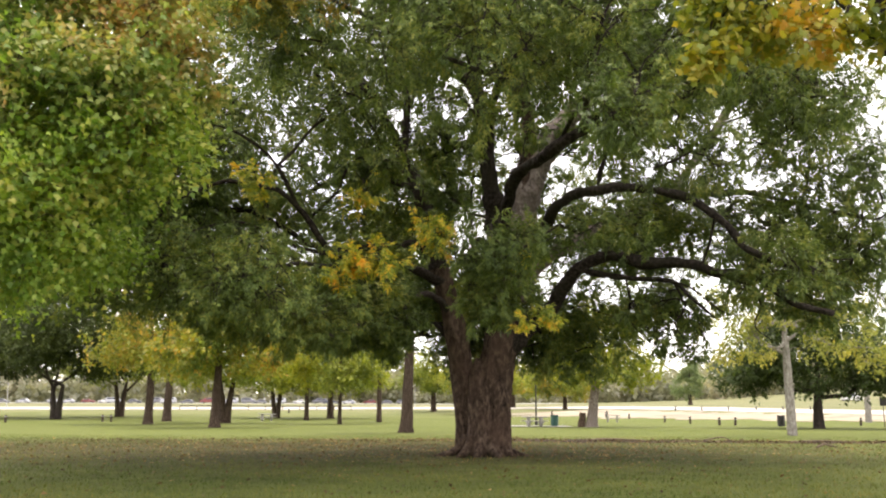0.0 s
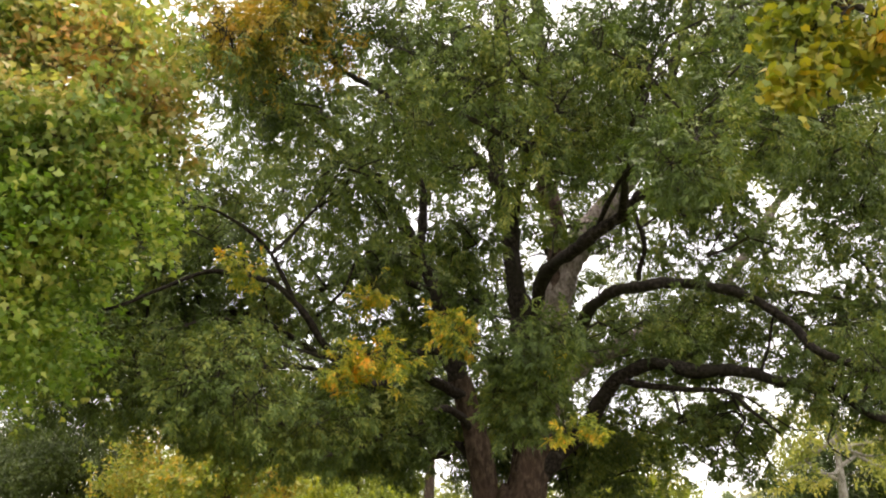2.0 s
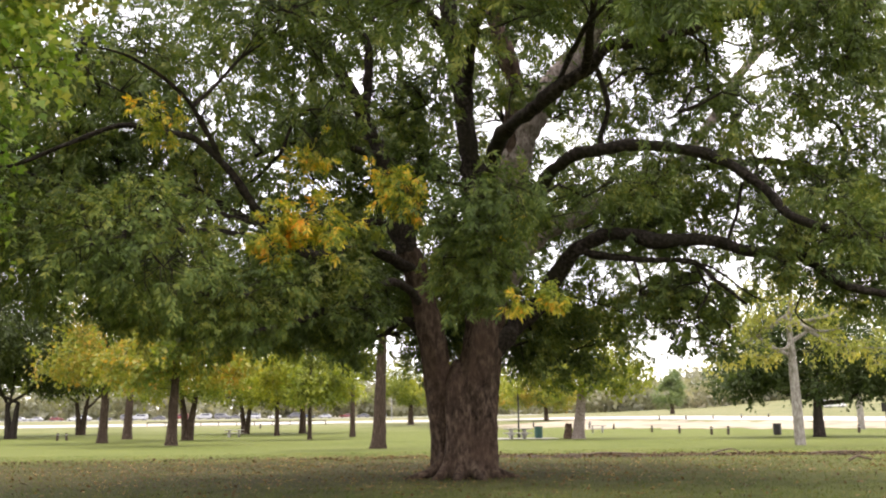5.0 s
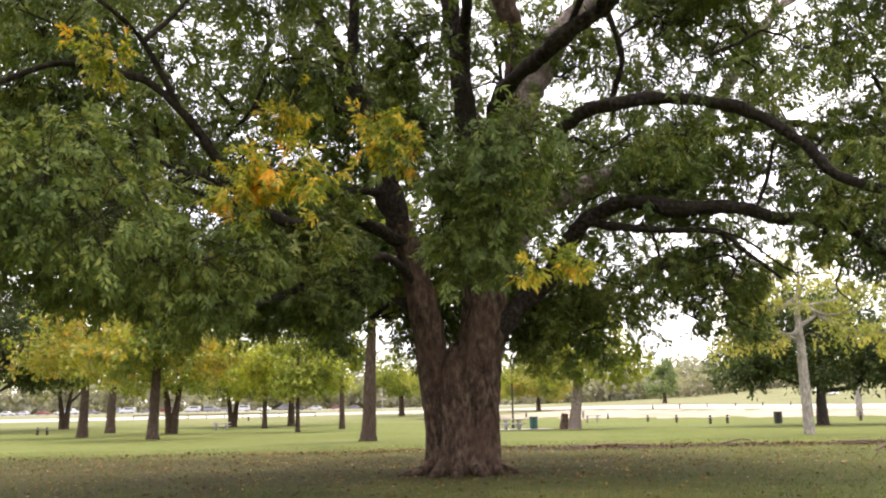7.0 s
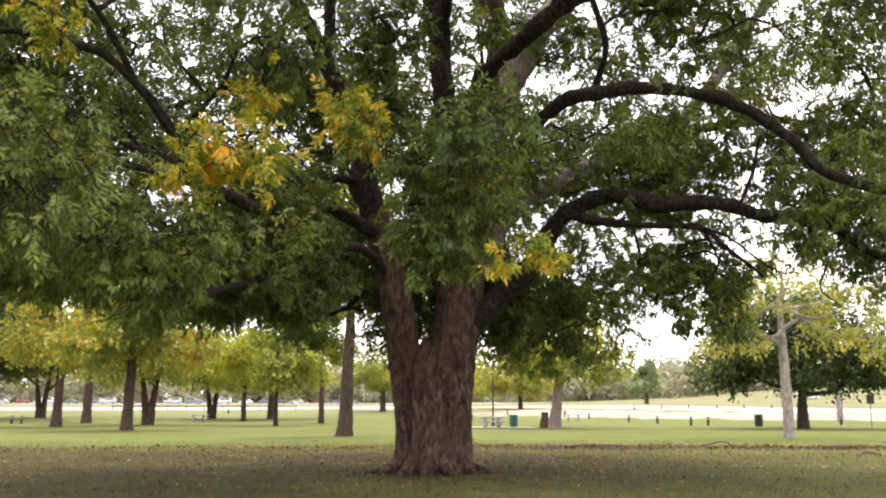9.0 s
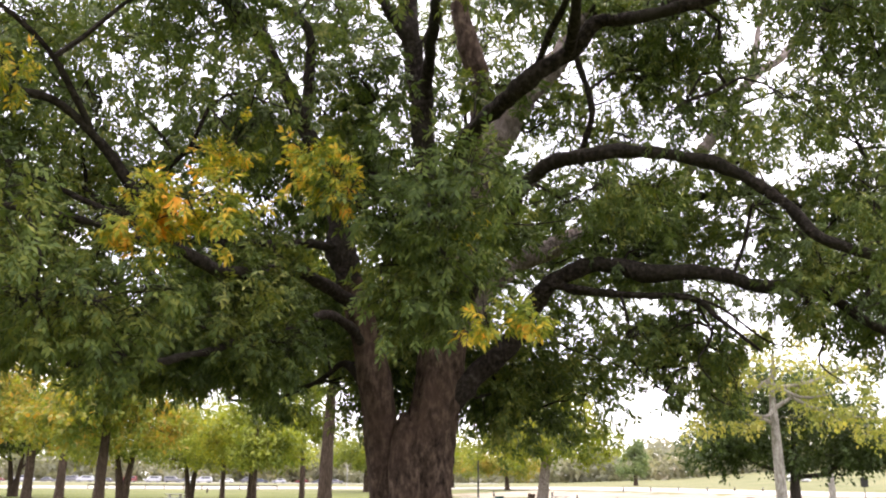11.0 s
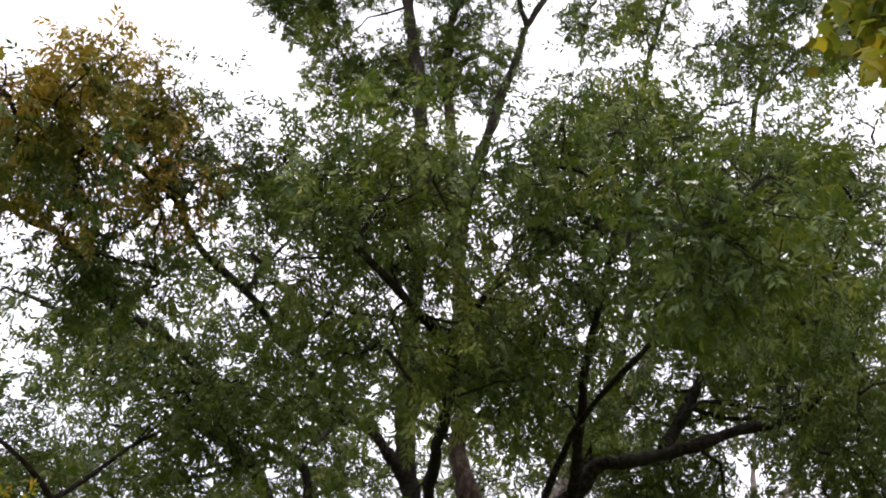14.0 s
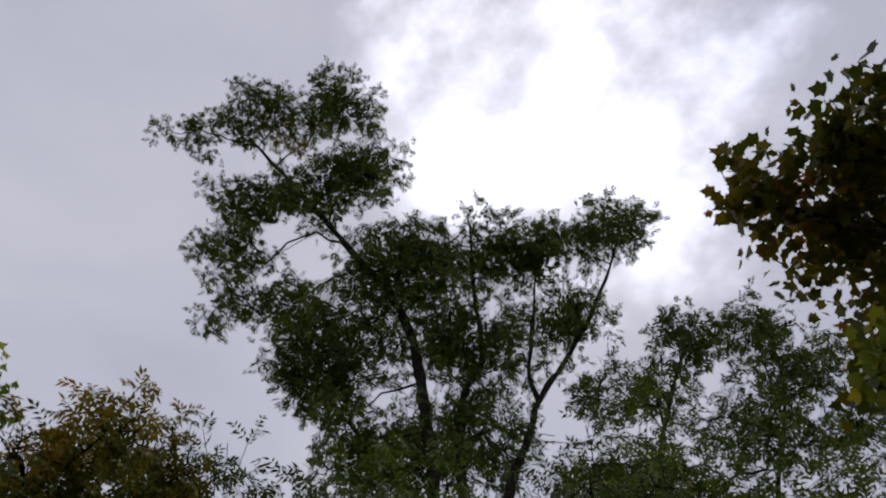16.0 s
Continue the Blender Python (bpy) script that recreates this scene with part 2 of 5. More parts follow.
def tube(pts, sides=8, rough=0.06, rng=None, verts=None, faces=None, cap=True):
    """A tapered, slightly knobbly tube through rows of x, y, z, r; adds to verts and faces."""
    verts = [] if verts is None else verts
    faces = [] if faces is None else faces
    p = np.asarray(pts, float)
    tan = np.gradient(p[:, :3], axis=0)
    tan /= np.linalg.norm(tan, axis=1)[:, None] + 1e-9
    ref = np.array([1.0, 0.05, 0.02]) if abs(tan[0][0]) < 0.8 else np.array([0.0, 1.0, 0.1])
    start = len(verts)
    ang = np.linspace(0, 2 * np.pi, sides, endpoint=False)
    for k in range(len(p)):
        s = ref - tan[k] * (ref @ tan[k])
        s /= np.linalg.norm(s)
        ref = s
        b = np.cross(tan[k], s)
        rr = max(p[k, 3], 0.003) * (1 + (rng.normal(0, rough, sides) if rng is not None else 0))
        ring = p[k, :3] + (np.cos(ang) * rr)[:, None] * s + (np.sin(ang) * rr)[:, None] * b
        verts.extend(ring.tolist())
    for k in range(len(p) - 1):
        o = start + k * sides
        for j in range(sides):
            j2 = (j + 1) % sides
            faces.append((o + j, o + j2, o + sides + j2, o + sides + j))
    if cap:
        faces.append(tuple(range(start + (len(p) - 1) * sides, start + len(p) * sides)))
    return verts, faces


DIAMOND = np.array([(0, 0), (0.42, 0.5), (1, 0), (0.42, -0.5)])
LOBED = np.array([(0, 0), (0.10, 0.42), (0.34, 0.34), (0.60, 0.50), (0.66, 0.24), (1, 0), (0.66, -0.24), (0.60, -0.50), (0.34, -0.34), (0.10, -0.42)])


LOBED_PLAIN = np.array([(0, 0), (0.28, 0.52), (0.52, 0.20), (1, 0), (0.52, -0.20), (0.28, -0.52)])


class Leaves:
    """Gathers leaf blades and links them as one mesh."""

    def __init__(self):
        self.rows = []

    def add(self, P, D, N, L, W):
        self.rows.append(np.concatenate([P, D, N, L[:, None], W[:, None]], axis=1))

    def link(self, name, material, parent, label="", outline=DIAMOND):
        if not self.rows:
            return None
        a = np.concatenate(self.rows)
        P, D, N, L, W = a[:, :3], a[:, 3:6], a[:, 6:9], a[:, 9], a[:, 10]
        D = D / (np.linalg.norm(D, axis=1)[:, None] + 1e-9)
        S = np.cross(N, D)
        S /= np.linalg.norm(S, axis=1)[:, None] + 1e-9
        U = np.cross(D, S)
        k = len(outline)
        u, s = outline[:, 0], outline[:, 1]
        curl = -0.18 * u * u + 0.10 * np.abs(s)
        V = (P[:, None] + D[:, None] * (u[None, :] * L[:, None])[..., None] + S[:, None] * (s[None, :] * W[:, None])[..., None]
             + U[:, None] * (curl[None, :] * L[:, None])[..., None])
        n = len(a)
        me = bpy.data.meshes.new(name)
        me.vertices.add(n * k)
        me.vertices.foreach_set("co", V.reshape(-1).astype(np.float32))
        me.loops.add(n * k)
        me.loops.foreach_set("vertex_index", np.arange(n * k, dtype=np.int32))
        me.polygons.add(n)
        me.polygons.foreach_set("loop_start", np.arange(0, n * k, k, dtype=np.int32))
        me.update(calc_edges=True)
        me.materials.append(material)
        return under(new(name, me), parent, label)


def unit(a):
    return a / (np.linalg.norm(a, axis=-1, keepdims=True) + 1e-9)


def ball(rng, n):
    return unit(rng.normal(size=(n, 3)))


def spray(rng, leaves, twigs, c, r, n_twigs, kind="pinnate", leaf=0.14, droop=0.35, m=5):
    """A clump of leafy twigs round c. pinnate: long leaves of many leaflets; simple: single blades."""
    out = ball(rng, n_twigs)
    o = np.array(c) + out * (r * rng.uniform(0.12, 1.0, n_twigs) ** 0.55)[:, None] * np.array([1, 1, 0.78])
    d = unit(out * 0.8 + rng.normal(0, 0.45, (n_twigs, 3)) + np.array([0, 0, -droop]))
    ln = rng.uniform(0.35, 0.75, n_twigs) * (0.6 + 0.4 * r) * min(1.0, r / 0.7)
    if twigs is not None:
        for i in range(n_twigs):
            twigs.append((o[i] - d[i] * 0.15, o[i] + d[i] * ln[i]))
    if kind == "pinnate":
        t = np.linspace(0.25, 1.0, m)
        base = (o[:, None] + d[:, None] * (t[None] * ln[:, None])[..., None]).reshape(-1, 3)
        dd = np.repeat(d, m, 0)
        ra = unit(dd * 0.55 + ball(rng, len(base)) * 0.9 + np.array([0, 0, -droop]))
        rl = rng.uniform(0.22, 0.38, len(base)) * min(1.0, 0.5 + r * 0.6)
        q = 9
        f = np.array([0.3, 0.3, 0.5, 0.5, 0.7, 0.7, 0.88, 0.88, 1.0])
        side = np.array([1, -1, 1, -1, 1, -1, 1, -1, 0])
        up = unit(np.array([0, 0, 1.0]) + rng.normal(0, 0.5, base.shape))
        S = unit(np.cross(ra, up))
        P = base[:, None] + ra[:, None] * (f[None] * rl[:, None])[..., None]
        D = ra[:, None] * 0.6 + S[:, None] * (side * 0.85)[None, :, None] + rng.normal(0, 0.18, P.shape) + np.array([0, 0, -0.22])
        Nn = np.repeat(np.cross(S, ra)[:, None], q, 1) + rng.normal(0, 0.35, P.shape)
        P, D, Nn = P.reshape(-1, 3), D.reshape(-1, 3), Nn.reshape(-1, 3)
        L = rng.uniform(0.75, 1.25, len(P)) * leaf
        leaves.add(P, D, Nn, L, L * 0.34)
    else:
        m = 7
        t = np.linspace(0.05, 1.0, m)
        P = (o[:, None] + d[:, None] * (t[None] * ln[:, None])[..., None]).reshape(-1, 3) + rng.normal(0, 0.05 + 0.25 * leaf, (n_twigs * m, 3))
        D = unit(np.repeat(d, m, 0) * 0.5 + ball(rng, len(P)) * 0.9 + np.array([0, 0, -droop]))
        Nn = np.array([0, 0, 1.0]) + rng.normal(0, 0.55, P.shape)
        L = rng.uniform(0.7, 1.3, len(P)) * leaf
        leaves.add(P, D, Nn, L, L * (0.95 if kind == "lobed" else 0.62))


def scatter(rng, c, radii, n, gap, holes=()):
    """n clump centres in an ellipsoid, at least gap apart where they fit, clear of the holes."""
    got, tries = [], 0
    c, radii = np.array(c), np.array(radii)
    while len(got) < n and tries < n * 60:
        tries += 1
        p = c + ball(rng, 1)[0] * radii * rng.uniform(0.0, 1.0) ** 0.42
        if any(np.linalg.norm(p - np.array(h[:3])) < h[3] for h in holes):
            continue
        g = gap * (1 - 0.8 * tries / (n * 60))
        if all(np.linalg.norm(p - q) > g for q in got):
            got.append(p)
    return got


def branchlets(rng, nodes, centres, r, verts, faces, thick=1.0):
    """Side branches that leave the nearest wood and fan out inside each clump."""
    near = [np.min(np.linalg.norm(nodes[:, :3] - c, axis=1)) for c in centres]
    for c in [centres[k] for k in np.argsort(near)]:
        dv = nodes[:, :3] - c
        cost = np.linalg.norm(dv, axis=1) + np.maximum(dv[:, 2], 0) * 0.8
        a = nodes[np.argmin(cost), :3]
        gapv = c - a
        ln = np.linalg.norm(gapv)
        mid = a + gapv * 0.5 + rng.normal(0, 0.12 * ln, 3) + np.array([0, 0, 0.10 * ln])
        r0 = thick * (0.014 + 0.008 * ln)
        rows = spline([(*a, r0), (*mid, r0 * 0.7), (*c, r0 * 0.4), (*(c + gapv / (ln + 1e-6) * r * 0.7), 0.006)], 7)
        rows[1:-1, :3] += rng.normal(0, 0.035 * ln, (len(rows) - 2, 3))
        tube(rows, 5, 0.08, rng, verts, faces, False)
        nodes = np.vstack([nodes, rows[2:-1, :nodes.shape[1]]])
        for _ in range(4):
            s = rows[rng.integers(2, 6), :3]
            e = c + ball(rng, 1)[0] * r * 0.9
            m2 = (s + e) / 2 + rng.normal(0, 0.15 * r, 3)
            tube([(*s, r0 * 0.38), (*m2, r0 * 0.25), (*e, 0.005)], 4, 0, None, verts, faces, False)


def twig_mesh(twigs, verts, faces):
    for a, b in twigs:
        tube([(*a, 0.007), (*b, 0.003)], 3, 0, None, verts, faces, False)
# ---- ground ----


def ground_z(x, y):
    """Height of the park's ground: nearly level, rising past the road, more so to +x."""
    def ease(v):
        v = np.clip(v, 0, 1)
        return v * v * (3 - 2 * v)
    x, y = np.asarray(x, float), np.asarray(y, float)
    z = 0.33 * ease((y + 5) / 30) + 0.10 * ease((y - 40) / 60)
    z = z + 2.0 * ease((y - 105) / 110) + np.clip(y - 215, 0, 400) * 0.012
    z = z + 0.7 * ease((x + 5) / 90) * ease((y - 110) / 100) + 4.8 * ease((x - 82) / 70) * ease((y - 130) / 150)
    return z + 0.03 * np.sin(x * 0.21 + 1) * np.sin(y * 0.17)


def build_ground():
    m, nt, bsdf, out = mat_new("park_grass")
    n1, n2, n3 = noise_node(nt, 0.12, 5.0), noise_node(nt, 1.6, 6.0, 0.65), noise_node(nt, 22.0, 4.0, 0.7)
    green = ramp_node(nt, n2.outputs["Fac"], [(0.3, (0.032, 0.050, 0.010)), (0.55, (0.068, 0.090, 0.016)), (0.8, (0.150, 0.150, 0.040))])
    straw = ramp_node(nt, n3.outputs["Fac"], [(0.3, (0.078, 0.100, 0.026)), (0.7, (0.185, 0.190, 0.064))])
    far = mix_node(nt, n1.outputs["Fac"], green.outputs["Color"], straw.outputs["Color"])
    # bare, littered earth worn under the big crown, its shade painted in too
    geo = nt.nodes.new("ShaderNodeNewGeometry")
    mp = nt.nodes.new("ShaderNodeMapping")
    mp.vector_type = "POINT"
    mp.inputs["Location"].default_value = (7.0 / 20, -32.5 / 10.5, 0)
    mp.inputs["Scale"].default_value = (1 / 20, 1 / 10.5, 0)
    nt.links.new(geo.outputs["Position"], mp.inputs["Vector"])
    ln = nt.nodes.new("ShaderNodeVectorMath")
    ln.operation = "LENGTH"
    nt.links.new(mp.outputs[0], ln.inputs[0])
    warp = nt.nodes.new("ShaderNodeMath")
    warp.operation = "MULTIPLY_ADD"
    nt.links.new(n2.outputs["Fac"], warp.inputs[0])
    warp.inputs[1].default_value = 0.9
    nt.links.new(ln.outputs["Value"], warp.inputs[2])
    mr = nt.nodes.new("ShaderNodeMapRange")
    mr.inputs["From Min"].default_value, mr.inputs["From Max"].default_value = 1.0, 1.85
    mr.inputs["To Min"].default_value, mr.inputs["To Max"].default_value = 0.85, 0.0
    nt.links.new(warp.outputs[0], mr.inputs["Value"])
    shaded_earth = ramp_node(nt, n3.outputs["Fac"], [(0.3, (0.017, 0.014, 0.005)), (0.55, (0.038, 0.031, 0.011)), (0.75, (0.070, 0.052, 0.020))])
    sep = nt.nodes.new("ShaderNodeSeparateXYZ")
    nt.links.new(geo.outputs["Position"], sep.inputs[0])
    dry = nt.nodes.new("ShaderNodeMapRange")
    dry.inputs["From Min"].default_value, dry.inputs["From Max"].default_value, dry.inputs["To Max"].default_value = 120, 185, 0.85
    nt.links.new(sep.outputs["Y"], dry.inputs["Value"])
    hay = ramp_node(nt, n1.outputs["Fac"], [(0.3, (0.120, 0.128, 0.062)), (0.7, (0.190, 0.182, 0.100))])
    far = mix_node(nt, dry.outputs[0], far, hay.outputs["Color"])
    nt.links.new(mix_node(nt, mr.outputs[0], far, shaded_earth.outputs["Color"]), bsdf.inputs["Base Color"])
    bsdf.inputs["Roughness"].default_value = 1.0
    bsdf.inputs["Specular IOR Level"].default_value = 0.1
    bump_to(nt, bsdf, n3.outputs["Fac"], 0.8, 0.05)

    xs = np.concatenate([np.linspace(-900, -60, 22), np.linspace(-55, 60, 58), np.linspace(66, 900, 22)])
    ys = np.concatenate([np.linspace(-120, -6, 10), np.linspace(-4, 60, 48), np.linspace(63, 260, 44), np.linspace(275, 1500, 14)])
    X, Y = np.meshgrid(xs, ys)
    Z = ground_z(X, Y)
    verts = np.stack([X, Y, Z], -1).reshape(-1, 3)
    w = len(xs)
    faces = [(j * w + i, j * w + i + 1, (j + 1) * w + i + 1, (j + 1) * w + i) for j in range(len(ys) - 1) for i in range(w - 1)]
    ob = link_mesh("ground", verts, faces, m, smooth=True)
    tagged(ob, "patchy green park grass with a bare, littered patch and painted shade under the big tree", "ground", kind="structure")


build_ground()


def ribbon(name, centre, width, lift, material, label, category, ragged=0.06):
    """A strip that follows the ground, centre line given as x, y knots; its edges are small steps."""
    rows = spline([(x, y, 0, 0) for x, y in centre], 90)[:, :2]
    tan = unit(np.gradient(rows, axis=0))
    nor = np.stack([-tan[:, 1], tan[:, 0]], 1)
    verts, faces = [], []
    for k, (p, n) in enumerate(zip(rows, nor)):
        wob = 1 + ragged * math.sin(k * 0.9) * math.sin(k * 0.37 + 1)
        for s, dz in ((-0.5, -0.25), (-0.5, lift), (0, lift + 0.02), (0.5, lift), (0.5, -0.25)):
            q = p + n * s * width * wob
            verts.append((q[0], q[1], float(ground_z(q[0], q[1])) + dz))
    for k in range(len(rows) - 1):
        for j in range(4):
            faces.append((k * 5 + j, k * 5 + j + 1, k * 5 + 6 + j, k * 5 + 5 + j))
    ob = link_mesh(name, verts, faces, material)
    return tagged(ob, label, category, kind="structure")


CONCRETE = plain_material("sunlit_concrete", (0.36, 0.335, 0.305), 0.9, 0, 0.2, 0.25)
ribbon("road", [(-300, 168), (-120, 172), (-40, 178), (0, 186), (34, 184), (55, 166), (78, 153), (140, 142), (300, 134)], 19.0, 0.06, CONCRETE, "pale concrete park road curving across the grass", "road")
DUST = plain_material("dusty_earth", (0.26, 0.225, 0.165), 0.95, 0, 0.4, 0.16)
ribbon("dirt_patch", [(16, 158), (30, 146), (46, 137), (66, 130), (90, 124)], 34.0, 0.02, DUST, "pale dusty bare ground beside the bollards", "ground", 0.35)

# ---- the great tree ----
tree = thing("pecan_tree", "huge old pecan tree with forked trunk, spreading limbs and green leaves", "tree", (1.2, 28.3, 0.3))
rng = np.random.default_rng(7)
WOOD = []


def limb(pts, r0, r1, material=None, sides=10, name="limb", power=0.8, label=""):
    """A limb of the great tree, tapering from r0 to r1 along its knots."""
    k = len(pts)
    rows = spline([(*p, r0 + (r1 - r0) * (i / (k - 1)) ** power) for i, p in enumerate(pts)], 10 * k)
    for row in rows[2:]:
        row[:3] += np.array(noise.noise_vector(Vector(row[:3]) * 1.3)) * min(0.6 * row[3], 0.11)
        row[3] *= 1 + 0.28 * noise.noise(Vector(row[:3]) * 1.9)
    v, f = tube(rows, sides, 0.0)
    for i in range(len(rows) * sides):
        c, p = Vector(rows[i // sides, :3]), Vector(v[i])
        v[i] = c + (p - c) * (1 + 0.22 * noise.noise(p * 4.0) + 0.14 * noise.noise(p * 11.0))
    WOOD.append(rows)
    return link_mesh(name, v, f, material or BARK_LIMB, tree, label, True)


def build_trunk():
    """Two stems grown together, with ridged bark and spreading roots."""
    v, f = [], []
    g = np.random.default_rng(3)
    for knots in ([(0.80, 28.6, 0.0, 0.46), (0.76, 28.58, 0.7, 0.40), (0.70, 28.52, 1.8, 0.37), (0.58, 28.4, 2.8, 0.36), (0.42, 28.2, 3.8, 0.35), (0.2, 28.2, 4.7, 0.32), (-0.15, 28.1, 5.9, 0.30)],
                  [(1.46, 28.3, 0.0, 0.62), (1.46, 28.25, 0.6, 0.55), (1.48, 28.25, 1.6, 0.54), (1.56, 28.25, 2.6, 0.55), (1.72, 28.3, 3.6, 0.52), (1.90, 28.4, 4.9, 0.48), (2.2, 28.4, 6.5, 0.44)],
                  [(1.14, 28.08, 0.0, 0.46), (1.13, 28.06, 0.7, 0.41), (1.12, 28.08, 1.9, 0.38), (1.12, 28.16, 2.7, 0.33), (1.12, 28.3, 3.15, 0.16)]):
        rows = spline(knots, 90)
        if knots[-1][2] > 4:
            WOOD.append(rows[30:])
        sides = 44
        start = len(v)
        ph = g.uniform(0, 6.28, 8)
        for k, (x, y, z, r) in enumerate(rows):
            for j in range(sides):
                a = 2 * math.pi * j / sides
                ridge = 0.045 * math.sin(a * 7 + ph[0] + 1.6 * math.sin(z * 1.3 + ph[1])) + 0.09 * abs(noise.noise((math.cos(a) * 4.2, math.sin(a) * 4.2, z * 1.1 + ph[2]))) - 0.04
                lump = 0.12 * noise.noise((math.cos(a) * 1.4, math.sin(a) * 1.4, z * 0.9 + ph[3])) + 0.07 * noise.noise((math.cos(a) * 6, math.sin(a) * 6, z * 4.5))
                flare = 0.32 * max(0, 1 - z / 0.8) ** 2 * (0.6 + 0.6 * math.sin(a * 5 + ph[4]))
                q = r * (1 + ridge + lump + flare)
                v.append((x + q * math.cos(a), y + q * math.sin(a), z))
            if k:
                o = start + k * sides
                f.extend((o - sides + j, o - sides + (j + 1) % sides, o + (j + 1) % sides, o + j) for j in range(sides))
    for ang in (200, 235, 262, 290, 325, 352, 20, 150, 100):
        a = radians(ang)
        dx, dy = math.cos(a), math.sin(a)
        ln = g.uniform(0.15, 0.65)
        rows = spline([(1.15 + dx * 0.45, 28.3 + dy * 0.4, 0.85, 0.15), (1.15 + dx * 0.78, 28.3 + dy * 0.70, 0.46, 0.13), (1.15 + dx * (0.95 + ln), 28.3 + dy * (0.85 + ln), 0.24, 0.07)], 9)
        tube(rows, 8, 0.1, g, v, f)
    link_mesh("trunk", v, f, BARK, tree, "thick fused double trunk with furrowed grey-brown bark", True)


build_trunk()
limb([(-0.15, 28.1, 5.8), (-0.5, 28.0, 7.3), (-0.9, 27.8, 8.5), (-1.2, 27.5, 9.2), (-1.8, 27.0, 10.2), (-2.3, 26.5, 10.9), (-2.9, 25.6, 11.0), (-3.8, 25.0, 11.5), (-4.8, 24.5, 12.1)], 0.30, 0.06)
limb([(-1.2, 27.6, 9.4), (-1.1, 27.3, 10.5), (-1.2, 27.0, 11.1), (-1.6, 26.6, 11.3), (-2.1, 26.2, 11.2), (-2.8, 25.6, 11.3)], 0.14, 0.04)
limb([(1.1, 27.6, 10.0), (0.9, 27.2, 11.1), (0.5, 26.8, 11.5), (0.0, 26.4, 11.9), (-0.5, 26.0, 11.7), (-0.9, 25.4, 10.8)], 0.17, 0.05)
limb([(2.1, 28.4, 6.0), (2.6, 28.4, 8.3), (3.1, 28.4, 9.5), (3.9, 28.3, 10.6), (4.6, 28.2, 11.4), (5.9, 27.8, 13.2), (6.7, 27.4, 14.4), (7.1, 27.0, 15.8)], 0.50, 0.08, BARK_PALE, 14, power=1.15, label="pale scaly-barked main limb")
limb([(1.9, 28.5, 4.8), (1.6, 28.3, 7.3), (1.4, 27.9, 8.7), (1.2, 27.6, 9.9), (1.0, 27.3, 11.1), (0.9, 26.8, 13.0), (1.0, 25.8, 16.0), (1.0, 25.0, 18.0), (1.0, 24.1, 20.0)], 0.30, 0.14)
limb([(2.4, 28.4, 7.2), (2.6, 28.0, 10.3), (2.3, 27.8, 11.3), (2.1, 27.6, 12.2), (2.3, 27.3, 13.2), (2.0, 26.2, 16.5), (1.8, 25.3, 19.0), (1.7, 24.8, 20.5)], 0.26, 0.15, BARK)
limb([(1.50, 28.20, 7.40), (1.40, 27.20, 10.13), (1.39, 24.00, 9.89), (1.33, 21.00, 9.14), (1.21, 18.40, 8.29), (0.88, 17.60, 8.08), (0.40, 16.60, 7.89), (-0.01, 15.80, 7.72)], 0.15, 0.035)
limb([(1.21, 18.40, 8.29), (1.49, 17.60, 8.53), (1.67, 17.00, 8.32)], 0.06, 0.02)
limb([(1.75, 28.20, 6.20), (1.93, 26.20, 7.94), (2.10, 24.90, 8.00), (2.49, 23.40, 7.98), (2.94, 22.80, 8.16), (3.44, 22.40, 8.40), (3.80, 22.10, 8.75), (4.21, 21.80, 8.72), (4.96, 21.40, 8.74), (5.76, 21.00, 8.89), (6.41, 20.60, 8.87), (6.86, 20.30, 9.16), (7.23, 20.00, 9.88)], 0.20, 0.05)
limb([(3.44, 22.40, 8.40), (3.34, 21.00, 8.85), (3.12, 19.40, 8.86), (3.04, 18.00, 8.91), (3.00, 16.80, 8.96)], 0.10, 0.03)
limb([(2.20, 28.30, 5.20), (2.78, 26.60, 6.62), (3.06, 25.40, 7.07), (3.43, 24.40, 7.19), (3.95, 24.00, 7.26), (4.75, 23.80, 7.29), (5.77, 23.50, 7.06), (6.40, 23.20, 6.74), (6.94, 22.90, 6.14), (7.35, 22.50, 5.50), (8.06, 22.00, 5.04), (8.78, 21.50, 4.78)], 0.18, 0.075)
limb([(1.9, 28.4, 3.3), (2.9, 28.0, 4.3), (3.6, 27.5, 5.2), (4.0, 27.1, 5.7), (4.8, 26.7, 6.0), (5.6, 26.2, 5.7), (6.6, 25.7, 5.6), (7.4, 25.2, 5.3), (8.2, 24.7, 5.1), (8.6, 24.3, 4.7), (9.0, 23.9, 4.3), (9.7, 23.4, 4.0)], 0.28, 0.08, power=0.6)
limb([(4.0, 27.1, 5.65), (5.1, 26.3, 5.3), (6.2, 25.5, 5.1), (6.6, 25.0, 4.6), (7.1, 24.6, 4.0)], 0.10, 0.03, sides=7)
limb([(4.4, 26.0, 8.0), (4.5, 25.6, 8.8), (4.2, 25.4, 9.8)], 0.07, 0.06, sides=7)
limb([(2.3, 28.6, 5.0), (3.2, 28.8, 6.3), (5.2, 29.5, 7.4), (7.2, 30.5, 8.5), (8.7, 31.0, 10.2), (10.0, 31.3, 12.1), (11.4, 31.6, 13.3), (12.8, 31.9, 15.2)], 0.26, 0.09, BARK_PALE)
limb([(10.1, 31.3, 12.2), (10.6, 31.6, 13.7), (11.0, 31.9, 15.1)], 0.12, 0.05, BARK_PALE)
